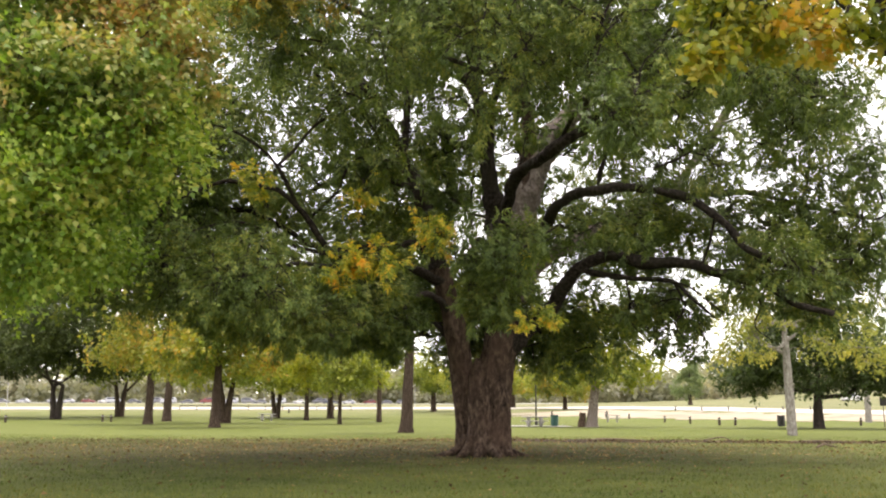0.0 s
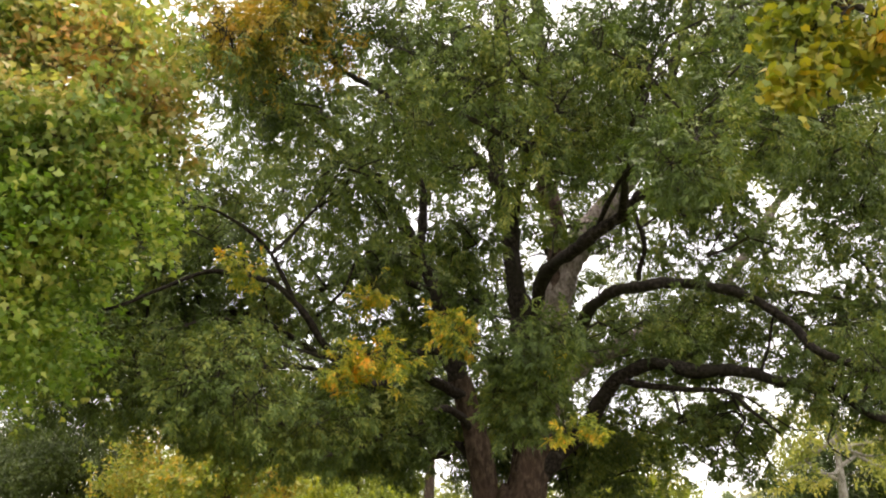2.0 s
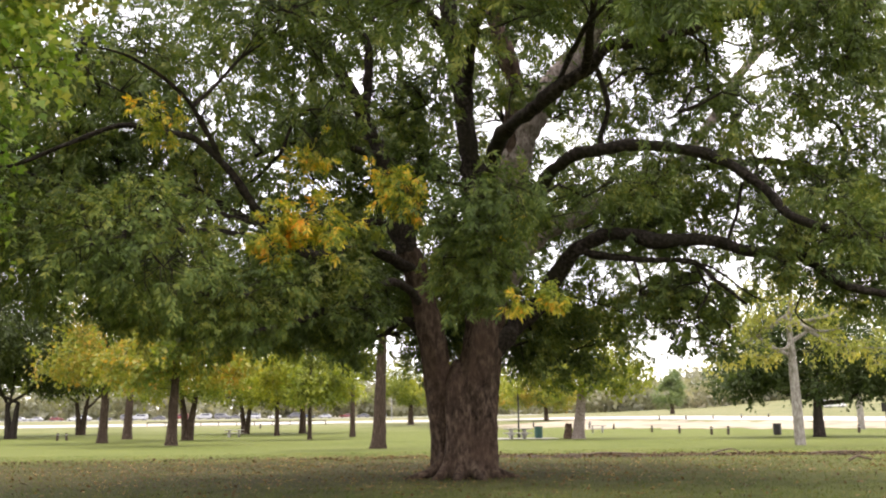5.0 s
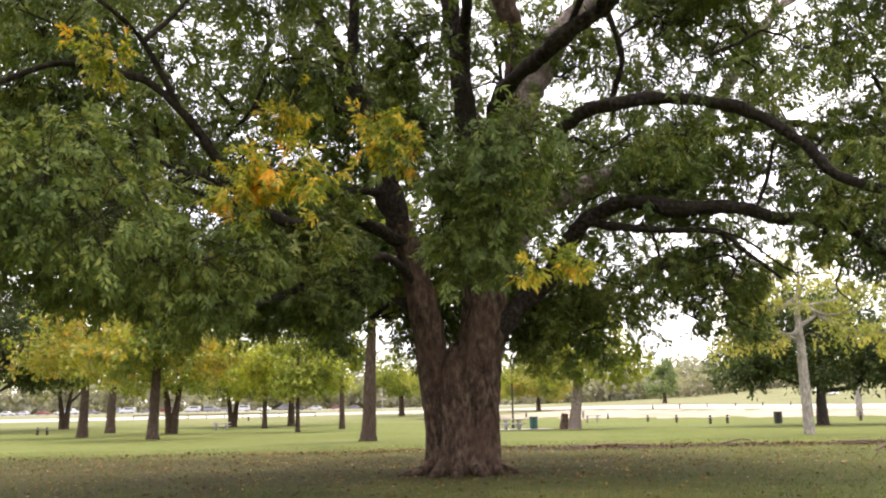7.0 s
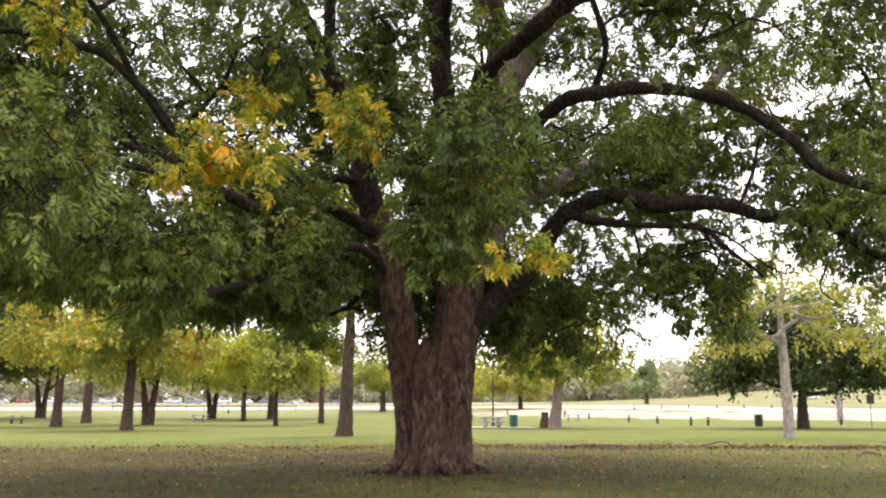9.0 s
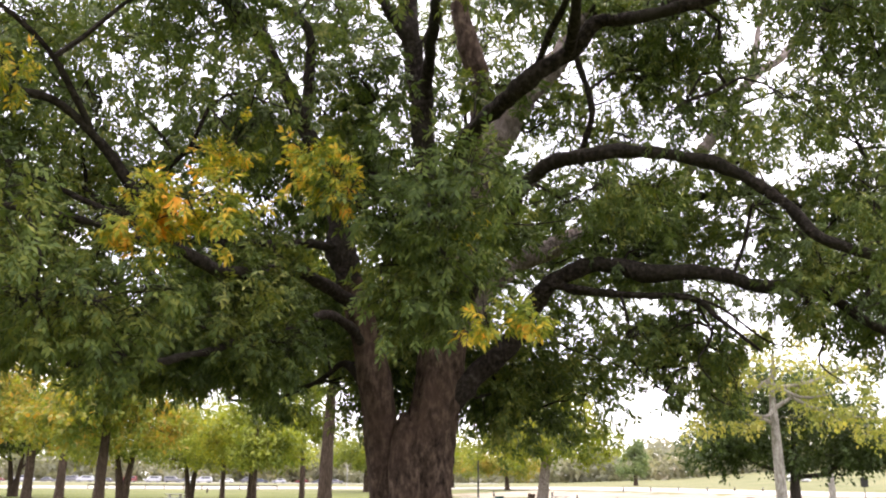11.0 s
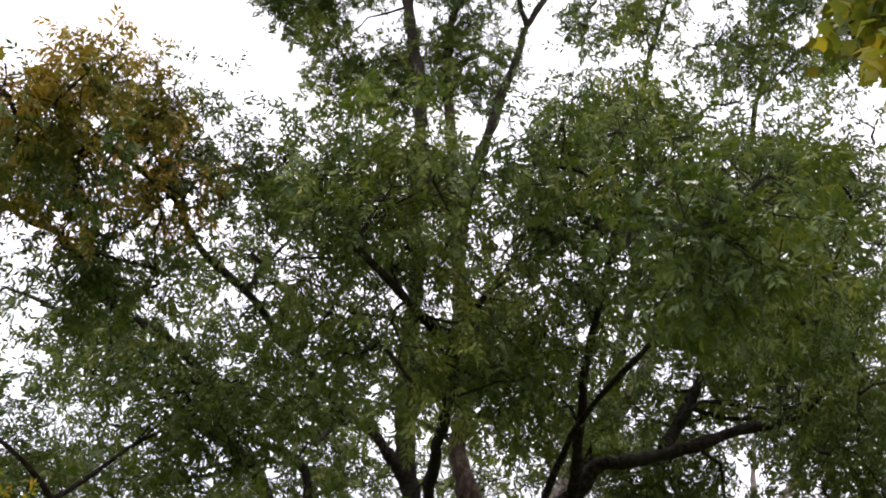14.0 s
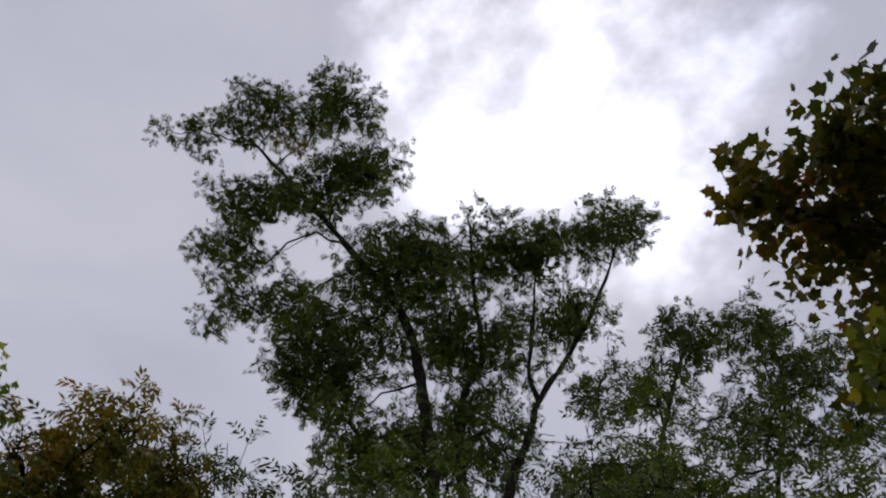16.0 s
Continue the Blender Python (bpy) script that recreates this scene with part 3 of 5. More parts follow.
limb([(0.0, 28.1, 5.4), (-1.1, 26.2, 5.6), (-1.7, 24.2, 5.1), (-2.3, 22.3, 4.9), (-2.7, 21.2, 5.3), (-3.1, 20.5, 5.9), (-3.6, 20.0, 6.3), (-4.0, 19.6, 6.3)], 0.15, 0.04)
limb([(0.2, 28.1, 4.5), (-0.4, 26.8, 4.9), (-1.0, 25.5, 4.4), (-1.6, 24.2, 4.0), (-2.3, 22.8, 3.5), (-3.0, 21.6, 3.2), (-3.5, 20.8, 3.2), (-3.7, 20.2, 3.6)], 0.11, 0.035)
limb([(0.4, 28.3, 3.4), (-0.2, 28.8, 4.2), (-0.8, 29.4, 3.9), (-1.9, 30.2, 3.6), (-3.0, 31.0, 3.6)], 0.11, 0.03, sides=8)
limb([(-0.40, 26.10, 11.75), (-0.79, 24.00, 11.28), (-1.38, 21.80, 10.84), (-1.71, 20.20, 10.40), (-2.21, 18.80, 10.07), (-2.33, 17.40, 9.69), (-2.76, 16.30, 9.36), (-2.98, 15.40, 9.00)], 0.10, 0.02)
limb([(-2.40, 26.40, 10.80), (-2.92, 22.50, 10.71), (-3.79, 20.60, 10.37), (-4.30, 19.20, 10.51), (-4.47, 18.30, 10.06), (-4.77, 17.60, 9.97)], 0.11, 0.03)
limb([(-0.8, 27.9, 8.2), (-2.4, 26.8, 8.4), (-4.2, 26.2, 7.6), (-6.2, 25.8, 7.0), (-8.2, 25.6, 6.4)], 0.10, 0.03)
limb([(1.0, 24.1, 20.0), (0.7, 23.9, 22.0), (0.4, 23.6, 24.0), (-0.3, 23.0, 26.0), (-2.1, 22.3, 28.5), (-3.8, 21.5, 30.5), (-5.8, 20.5, 32.5)], 0.21, 0.05)
limb([(1.7, 24.8, 20.5), (1.7, 24.4, 22.0), (1.8, 24.1, 23.5), (2.3, 23.8, 24.5), (2.0, 22.7, 26.5), (1.8, 21.4, 28.5)], 0.16, 0.04)
limb([(2.1, 26.6, 14.6), (2.1, 25.6, 17.2), (2.9, 24.7, 20.0), (3.4, 24.2, 21.5), (3.8, 24.0, 23.0), (4.9, 23.6, 25.0), (5.9, 22.7, 27.0), (6.3, 22.2, 28.0), (6.8, 21.3, 29.5)], 0.17, 0.03)
limb([(3.8, 24.0, 23.0), (3.6, 23.8, 24.0), (3.8, 23.1, 26.0), (4.0, 21.8, 28.5)], 0.09, 0.03, sides=7)
limb([(5.2, 28.0, 12.0), (5.6, 25.8, 13.6), (6.1, 24.5, 16.2), (6.1, 23.4, 18.4), (6.4, 22.5, 20.0), (6.9, 22.2, 21.5), (7.5, 21.7, 23.0)], 0.17, 0.03)
limb([(5.6, 24.0, 10.2), (6.7, 23.7, 12.0), (7.8, 23.0, 14.5), (8.3, 22.5, 17.3), (9.3, 21.7, 20.5), (9.4, 21.1, 22.5)], 0.13, 0.03)
limb([(7.2, 30.5, 8.5), (9.4, 29.0, 8.4), (11.0, 27.5, 7.6), (12.4, 26.4, 7.0)], 0.14, 0.04)
limb([(1.7, 28.3, 6.0), (1.5, 26.4, 6.9), (1.3, 24.8, 6.5), (1.2, 23.6, 5.6)], 0.10, 0.03, sides=7)
for knots in ([(5.1, 26.2, 5.25), (5.2, 26.1, 4.7), (5.15, 26.0, 4.1), (5.6, 25.8, 3.5), (5.9, 25.7, 3.3)], [(6.3, 25.4, 5.0), (6.5, 25.3, 4.4), (6.2, 25.2, 3.9), (6.4, 25.1, 3.5)], [(8.0, 24.8, 5.1), (8.3, 24.6, 4.4), (8.1, 24.5, 3.8), (8.5, 24.4, 3.4)],
              [(6.0, 25.5, 5.1), (6.6, 25.2, 4.9), (7.4, 24.9, 4.2), (7.9, 24.7, 4.1)]):
    limb(knots, 0.038, 0.012, sides=6)
limb([(-0.4, 28.0, 6.6), (-1.8, 26.5, 6.2), (-3.3, 25.0, 5.9), (-5.3, 25.0, 6.9), (-7.1, 24.5, 6.6), (-8.2, 24.0, 6.9)], 0.12, 0.04)
limb([(-6.2, 24.7, 6.7), (-7.2, 24.0, 6.0), (-8.1, 23.6, 5.5)], 0.08, 0.03, sides=7)
limb([(0.9, 28.0, 5.0), (0.9, 25.0, 5.9), (0.9, 22.0, 5.6), (1.0, 19.8, 4.8), (1.1, 18.9, 4.3)], 0.08, 0.025, sides=7)
limb([(3.0, 22.8, 8.4), (3.2, 20.5, 8.6), (3.5, 17.8, 8.1), (3.4, 15.8, 7.4), (3.0, 14.2, 6.5)], 0.06, 0.02, sides=7)
limb([(-2.4, 22.2, 4.9), (-2.9, 19.4, 4.6), (-3.3, 17.4, 4.2), (-3.5, 16.2, 3.8)], 0.06, 0.02, sides=7)
limb([(-3.9, 19.7, 6.3), (-4.6, 19.4, 6.35), (-5.4, 19.3, 6.0), (-6.3, 19.2, 5.6), (-7.0, 19.1, 5.7)], 0.06, 0.02, sides=7)
limb([(-3.2, 20.4, 6.0), (-3.6, 19.6, 6.8), (-4.3, 19.0, 7.3), (-5.0, 18.6, 7.4)], 0.05, 0.015, sides=7)
limb([(-2.5, 21.6, 5.1), (-3.3, 20.6, 5.2), (-4.4, 20.0, 5.6), (-5.4, 19.6, 5.3)], 0.055, 0.02, sides=7)
WOOD_NODES = np.concatenate(WOOD)

# gaps in the crown through which the sky shows
GAPS = []


def gap(x, y, z, r):
    GAPS.append((x, y, z, r))


gap(0, 25.5, 10.8, 1)
gap(-0.3, 23, 9.6, 0.9)
gap(4.4, 25.8, 8.75, 0.7)
gap(3.9, 23.4, 8, 0.8)
gap(-4.3, 24, 8.3, 0.6)
gap(-3.4, 21, 7, 0.8)
gap(3.3, 26.6, 6.9, 0.6)
gap(2.9, 24, 6.2, 0.5)
gap(7.8, 24.6, 9.4, 0.6)
gap(-1.8, 26.4, 10.9, 0.5)
gap(5.6, 31, 10.6, 1.2)
gap(-6.3, 30.5, 11.2, 1.2)
gap(4, 31, 8.2, 0.7)
gap(-5.5, 28, 10, 1.1)
gap(8.25, 24.8, 9.45, 0.9)
gap(9.5, 27.5, 10.7, 1.1)
gap(10.8, 30, 12, 1.2)
gap(4.9, 28, 7.9, 1)
gap(5.3, 30.2, 8.4, 1.2)
gap(9.4, 27.2, 6, 1)
gap(10.9, 26.2, 7.3, 0.9)
gap(10.8, 31, 6.7, 1)
gap(5.4, 30.4, 4.4, 0.8)
gap(-3.5, 19, 6.2, 0.6)
gap(-4.7, 18.6, 6, 0.7)
gap(-2.7, 20.2, 5.5, 0.5)
gap(-2.6, 20.0, 10.2, 0.7)
gap(1.2, 17.4, 9.0, 0.45)
gap(0.1, 19.9, 4.15, 0.45)
gap(-0.12, 19.8, 4.9, 0.4)
gap(0.15, 21.5, 4.4, 0.55)
gap(-0.2, 21.4, 5.4, 0.5)
# an open window of sky through the crown
gap(-3.1, 17.0, 7.4, 0.60)
gap(-3.8, 20.5, 8.7, 0.80)
gap(-4.6, 24.0, 10.1, 0.95)
# sight lines to the main stems kept clear of leaves, to fit the camera's view
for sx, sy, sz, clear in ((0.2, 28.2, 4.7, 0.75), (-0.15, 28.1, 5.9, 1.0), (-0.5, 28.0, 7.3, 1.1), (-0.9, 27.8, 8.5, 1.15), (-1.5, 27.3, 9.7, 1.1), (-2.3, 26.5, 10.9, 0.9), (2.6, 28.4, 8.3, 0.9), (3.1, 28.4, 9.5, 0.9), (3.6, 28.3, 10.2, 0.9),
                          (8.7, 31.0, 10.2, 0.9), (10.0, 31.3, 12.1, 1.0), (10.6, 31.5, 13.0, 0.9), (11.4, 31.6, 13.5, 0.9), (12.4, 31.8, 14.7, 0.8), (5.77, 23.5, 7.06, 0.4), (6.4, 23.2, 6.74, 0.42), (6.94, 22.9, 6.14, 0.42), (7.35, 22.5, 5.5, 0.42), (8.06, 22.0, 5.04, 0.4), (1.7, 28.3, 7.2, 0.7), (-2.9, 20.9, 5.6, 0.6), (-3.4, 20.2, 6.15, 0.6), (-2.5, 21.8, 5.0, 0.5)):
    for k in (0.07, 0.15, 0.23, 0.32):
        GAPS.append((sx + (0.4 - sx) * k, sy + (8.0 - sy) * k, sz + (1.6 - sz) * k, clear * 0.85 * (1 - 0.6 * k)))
LOBES = {   # material, label, rows of centre, radii, clumps, clump radius, twigs in a clump of one metre
    "crown": (PECAN, "long drooping sprays of mid-green leaflets", []),
    "upper_crown": (PECAN, "airy tufts of small dark green leaves high up", []),
    "side_crown": (PECAN, "feathery leaf tufts on the outer shoots", []),
    "yellow_foliage": (PECAN_YELLOW, "low sprays turned golden yellow", []),
    "rusty_foliage": (PECAN_RUSTY, "outer sprays turning rusty brown", []),
}


def lobe(name, centre, radii, clumps, clump_radius, twigs):
    LOBES[name][2].append((centre, radii, clumps, clump_radius, twigs))


lobe("crown", (1.05, 19.7, 4.3), (0.62, 0.6, 0.62), 10, 0.4, 48)
lobe("crown", (0.5, 19.2, 4.9), (0.5, 0.4, 0.35), 2, 0.38, 40)
lobe("crown", (1.2, 18.6, 5), (0.55, 0.5, 0.35), 5, 0.38, 40)
lobe("crown", (-4.6, 20.4, 4.6), (2, 2, 0.7), 10, 0.75, 26)
lobe("crown", (-3.5, 16.6, 3.9), (0.9, 0.7, 0.5), 10, 0.45, 40)
lobe("crown", (-2.6, 18.9, 3.6), (0.9, 0.6, 0.4), 7, 0.42, 38)
lobe("crown", (-3, 24.8, 4.35), (1.9, 2, 0.6), 12, 0.8, 34)
lobe("crown", (-2.6, 29.4, 5.8), (1.8, 1, 1.2), 8, 0.85, 28)
lobe("crown", (-7, 21.2, 4.7), (1.8, 1.4, 0.6), 12, 0.7, 32)
lobe("crown", (-4.2, 24, 8.3), (3.4, 3, 2.4), 12, 1, 20)
lobe("crown", (-4.5, 22.5, 11.6), (3.3, 2.4, 1.8), 8, 1, 22)
lobe("crown", (-0.03, 17.04, 9.32), (1.71, 1.22, 1.35), 14, 0.68, 22)
lobe("crown", (2.4, 20.46, 10.21), (3.07, 1.02, 0.95), 10, 0.74, 21)
lobe("crown", (0.4, 18.82, 11.03), (1.35, 1.1, 1.41), 10, 0.64, 22)
lobe("crown", (3.72, 17.72, 10.67), (1.94, 1.36, 1.69), 25, 0.71, 22)
lobe("crown", (8.5, 22.6, 13), (2.5, 2, 2.8), 22, 1, 24)
lobe("crown", (7.5, 24.8, 12), (2.4, 1.3, 1.2), 8, 0.9, 24)
lobe("crown", (7, 27.6, 9.6), (2.9, 1.6, 1.5), 11, 0.9, 20)
lobe("crown", (9.4, 26, 6.6), (2, 1.5, 1.4), 7, 0.9, 20)
lobe("crown", (6.2, 28, 7.2), (1.8, 1, 0.7), 9, 0.75, 24)
lobe("crown", (6, 26.2, 4.4), (1.5, 1, 0.6), 5, 0.42, 14)
lobe("crown", (9, 25, 5.2), (1.6, 1, 0.5), 5, 0.6, 18)
lobe("crown", (12.2, 27.2, 5.9), (1.8, 2, 1), 9, 0.85, 24)
lobe("crown", (12.6, 26.2, 8.2), (1.5, 2, 2), 11, 0.9, 22)
lobe("crown", (3, 23.5, 11.3), (2.4, 1.6, 1.2), 12, 0.85, 22)
lobe("crown", (4, 30.4, 4.3), (1.8, 1.4, 1.3), 16, 0.9, 34)
lobe("crown", (10.6, 26.4, 7.2), (2.6, 2.4, 2.6), 10, 0.95, 22)
lobe("crown", (-7.4, 26, 6.6), (2.6, 2.4, 1.8), 13, 0.95, 28)
lobe("crown", (1.5, 31.5, 12.5), (7.5, 3, 6.5), 22, 1.1, 20)
lobe("crown", (-0.6, 30.5, 5), (3, 1.5, 1.3), 10, 0.9, 28)
lobe("crown", (9.8, 31, 12.5), (3, 2, 3), 4, 0.9, 20)
lobe("crown", (-5, 27, 12), (2.5, 1.5, 2), 4, 1, 20)
lobe("crown", (0.4, 30.8, 9), (4.2, 1.2, 2.2), 15, 0.95, 22)
lobe("crown", (1, 30.6, 5.2), (1.7, 0.9, 1.2), 9, 0.8, 30)
lobe("crown", (1, 31, 3.9), (1.1, 0.6, 0.5), 5, 0.7, 30)
lobe("crown", (2, 36.5, 8.2), (8.5, 2.5, 3.5), 32, 1.1, 18)
lobe("crown", (-1.19, 22.66, 10.64), (1.56, 0.78, 0.78), 6, 0.7, 28)
lobe("crown", (11.5, 27.5, 11.5), (2.8, 2, 2.3), 6, 0.95, 20)
lobe("crown", (9.5, 24.8, 9.7), (1.6, 1.2, 1.4), 7, 0.85, 20)
lobe("crown", (6.55, 17.52, 11.34), (0.87, 0.67, 1.07), 8, 0.61, 22)
lobe("crown", (-3.4, 30, 8.6), (3, 0.8, 2), 9, 0.65, 20)
lobe("crown", (-2, 29.6, 10.2), (3, 1, 2), 9, 0.9, 22)
lobe("crown", (3.4, 29.9, 11.8), (2.2, 0.9, 2), 6, 0.9, 22)
lobe("crown", (-2.1, 25.7, 5.5), (0.8, 0.8, 0.9), 7, 0.6, 30)
lobe("crown", (-1.7, 31.2, 9.3), (1.5, 0.7, 1), 4, 0.75, 26)
lobe("crown", (-6.5, 25.5, 10.5), (2.2, 2, 1.8), 5, 0.95, 22)
lobe("crown", (-8.7, 23.8, 6), (1.8, 2, 1.4), 14, 0.85, 26)
lobe("crown", (-8.3, 25.2, 8.2), (1.5, 1.4, 1.2), 13, 0.95, 24)
lobe("crown", (-2.4, 27.2, 11.8), (2.4, 1, 0.9), 5, 0.85, 22)
lobe("crown", (6.2, 26, 3.6), (1.2, 0.6, 0.6), 4, 0.34, 13)
lobe("crown", (6, 25.6, 4.6), (1, 0.6, 0.5), 4, 0.36, 14)
lobe("crown", (-1.8, 23.9, 3.9), (0.9, 0.6, 0.3), 6, 0.45, 34)
lobe("crown", (9.9, 25.6, 4.5), (0.7, 0.6, 0.5), 4, 0.5, 18)
lobe("crown", (-6.6, 23.5, 8.6), (1.2, 1, 1), 7, 0.8, 22)
lobe("crown", (-7.8, 25.6, 6.9), (1.6, 1.2, 0.9), 8, 0.85, 26)
lobe("crown", (-0.6, 29.4, 13), (0.9, 0.5, 1.6), 7, 0.7, 22)
lobe("crown", (6.2, 30.2, 7.7), (3, 0.8, 1.6), 13, 0.7, 16)
lobe("crown", (2.54, 25.6, 6.42), (0.6, 0.4, 0.5), 3, 0.45, 36)
lobe("crown", (-4.5, 22, 4.0), (1.1, 0.8, 0.35), 7, 0.55, 32)
lobe("crown", (-2.5, 24.6, 3.8), (1.2, 0.7, 0.35), 7, 0.5, 34)
lobe("crown", (4.7, 16, 9.52), (0.58, 0.45, 0.45), 6, 0.42, 22)
lobe("crown", (1.93, 15.33, 8.59), (0.45, 0.45, 0.45), 4, 0.38, 22)
lobe("crown", (-4.33, 22.5, 11.38), (1.2, 0.8, 0.8), 4, 0.75, 22)
lobe("crown", (5.8, 27, 5.9), (0.9, 0.5, 0.4), 4, 0.45, 22)
lobe("crown", (6.3, 26.2, 11.1), (1.3, 0.7, 0.8), 8, 0.7, 22)
lobe("crown", (9, 25, 8.8), (1, 0.8, 0.7), 2, 0.7, 22)
lobe("crown", (0.4, 25.6, 12.7), (0.8, 0.5, 0.8), 2, 0.65, 22)
lobe("crown", (-4.9, 26.4, 7.4), (1.2, 0.8, 0.8), 7, 0.75, 26)
lobe("crown", (-4.6, 23.2, 4.2), (1.4, 1.2, 0.4), 5, 0.6, 32)
lobe("crown", (8.6, 31.5, 6.2), (2.4, 0.7, 1.5), 8, 0.55, 11)
lobe("crown", (7.7, 24, 4.9), (0.8, 0.7, 0.45), 3, 0.42, 22)
lobe("crown", (6.9, 33, 5.4), (2.4, 0.7, 1.5), 12, 0.34, 8)
lobe("crown", (8.3, 23.7, 5.6), (0.9, 0.7, 0.5), 3, 0.46, 22)
lobe("crown", (-2.4, 31, 7.4), (1.8, 0.7, 1.3), 7, 0.75, 22)
lobe("crown", (-1.5, 26.4, 5.2), (0.4, 0.5, 0.6), 4, 0.5, 34)
lobe("crown", (6.1, 27, 4.6), (1.4, 1, 0.8), 4, 0.4, 13)
lobe("crown", (5, 27.2, 7.3), (1.6, 0.7, 0.7), 4, 0.5, 14)
lobe("crown", (8.5, 26.6, 7.4), (1.8, 1, 1), 8, 0.55, 14)
lobe("crown", (2.24, 17.05, 9.28), (0.6, 0.45, 0.49), 8, 0.43, 22)
lobe("crown", (3.2, 20.88, 11.34), (0.94, 0.63, 0.63), 6, 0.58, 22)
lobe("crown", (-1.3, 20.83, 10.54), (1.09, 0.67, 0.75), 4, 0.65, 22)
lobe("crown", (7, 23.2, 13), (1.8, 1.2, 1.2), 8, 0.85, 22)
lobe("crown", (-1.95, 16.91, 10.19), (0.66, 0.52, 0.52), 6, 0.5, 24)
lobe("crown", (-1.05, 17.55, 10.3), (0.86, 0.6, 0.53), 8, 0.54, 24)
lobe("crown", (-3.39, 17.38, 9.78), (1.25, 0.83, 0.62), 6, 0.6, 22)
lobe("crown", (0.6, 15.9, 8.6), (1.0, 0.8, 0.8), 8, 0.5, 27)
lobe("crown", (3.5, 15.4, 7.6), (0.9, 0.9, 0.8), 10, 0.5, 27)
lobe("crown", (2.8, 13.7, 6.2), (0.45, 0.5, 0.4), 7, 0.38, 34)
lobe("crown", (4.8, 16.6, 7.6), (0.8, 0.9, 0.6), 6, 0.5, 27)
lobe("crown", (2.1, 19.4, 9), (1.0, 0.9, 0.6), 6, 0.6, 24)
lobe("crown", (-0.4, 19.4, 9.6), (1.1, 0.8, 0.7), 4, 0.6, 24)
lobe("crown", (0.9, 17.2, 7.4), (1.1, 0.7, 0.4), 5, 0.45, 27)
lobe("crown", (-3.2, 20.6, 8.7), (1.2, 0.9, 0.7), 4, 0.6, 22)
lobe("crown", (-1.8, 20, 7.9), (0.9, 0.8, 0.6), 5, 0.55, 24)
lobe("crown", (-5.9, 20.4, 7.8), (1.3, 0.9, 0.8), 6, 0.65, 22)
lobe("crown", (7.2, 19.8, 9.2), (1.1, 0.9, 0.7), 8, 0.6, 22)
lobe("crown", (8.4, 21.6, 9), (1.2, 1, 0.8), 11, 0.65, 26)
lobe("crown", (5.4, 21.4, 7.4), (1.1, 0.8, 0.5), 3, 0.5, 28)
lobe("crown", (7.6, 21, 5.2), (1.1, 1, 0.8), 5, 0.5, 28)
lobe("crown", (-3.2, 17.6, 8.6), (0.9, 0.6, 0.4), 4, 0.42, 30)
lobe("crown", (-1.6, 26, 8.9), (0.8, 0.6, 0.6), 5, 0.5, 28)
lobe("crown", (0, 25.5, 9.1), (0.7, 0.6, 0.7), 6, 0.5, 28)
lobe("crown", (-0.1, 25.5, 7.6), (0.6, 0.6, 0.6), 4, 0.45, 28)
lobe("crown", (2.6, 26, 9.3), (0.5, 0.5, 0.5), 3, 0.42, 28)
lobe("crown", (6.6, 26.5, 4), (1.2, 0.8, 0.6), 6, 0.36, 12)
lobe("crown", (5.2, 27.5, 12.5), (1.0, 0.6, 0.8), 6, 0.55, 24)
lobe("crown", (4.5, 29.2, 10.8), (0.8, 0.5, 0.8), 5, 0.5, 24)
lobe("crown", (5.8, 27, 10.7), (0.8, 0.6, 0.9), 7, 0.5, 24)
lobe("crown", (4.2, 21.4, 5.8), (0.9, 0.7, 0.4), 4, 0.45, 30)
lobe("upper_crown", (-5.2, 19.6, 32.5), (1.2, 0.7, 0.7), 7, 0.65, 34)
lobe("upper_crown", (-7.6, 20.1, 31.4), (0.7, 0.5, 0.6), 3, 0.5, 34)
lobe("upper_crown", (-2.9, 19.2, 33), (1, 0.8, 1), 8, 0.65, 36)
lobe("upper_crown", (-1.9, 20.8, 31), (1.1, 0.8, 1.2), 8, 0.7, 36)
lobe("upper_crown", (-3.6, 21.3, 30), (1.4, 0.8, 1.2), 9, 0.7, 36)
lobe("upper_crown", (-5.4, 22, 30), (1.3, 0.8, 0.7), 5, 0.6, 34)
lobe("upper_crown", (-5.8, 23, 28.5), (1.4, 0.7, 0.6), 6, 0.6, 34)
lobe("upper_crown", (-4.4, 23.8, 27), (1.6, 0.8, 0.7), 8, 0.65, 36)
lobe("upper_crown", (-0.2, 22.7, 27.6), (1.5, 1, 1.6), 16, 0.8, 36)
lobe("upper_crown", (-1.9, 23.8, 25), (1.6, 1, 1.3), 14, 0.75, 36)
lobe("upper_crown", (-2.2, 24.3, 23.4), (1, 0.8, 0.7), 6, 0.6, 36)
lobe("upper_crown", (-1.2, 24.6, 21.5), (0.9, 0.8, 0.8), 6, 0.65, 34)
lobe("upper_crown", (2.2, 21.8, 28), (1.1, 0.8, 1.3), 8, 0.7, 36)
lobe("upper_crown", (4.1, 21.9, 28.5), (1.1, 0.8, 1.3), 8, 0.65, 36)
lobe("upper_crown", (6.4, 21.4, 29), (1, 0.7, 1), 8, 0.6, 36)
lobe("upper_crown", (2.2, 23.4, 25), (1.5, 0.9, 1.4), 13, 0.75, 36)
lobe("upper_crown", (4.8, 23.2, 26.4), (1.1, 0.8, 1.2), 7, 0.65, 34)
lobe("upper_crown", (0.6, 24.7, 21.6), (1.5, 0.9, 0.9), 12, 0.7, 34)
lobe("upper_crown", (2.8, 24.4, 22), (1, 0.8, 1.1), 6, 0.65, 34)
lobe("side_crown", (7.5, 21.5, 22.9), (0.8, 0.6, 0.8), 5, 0.55, 30)
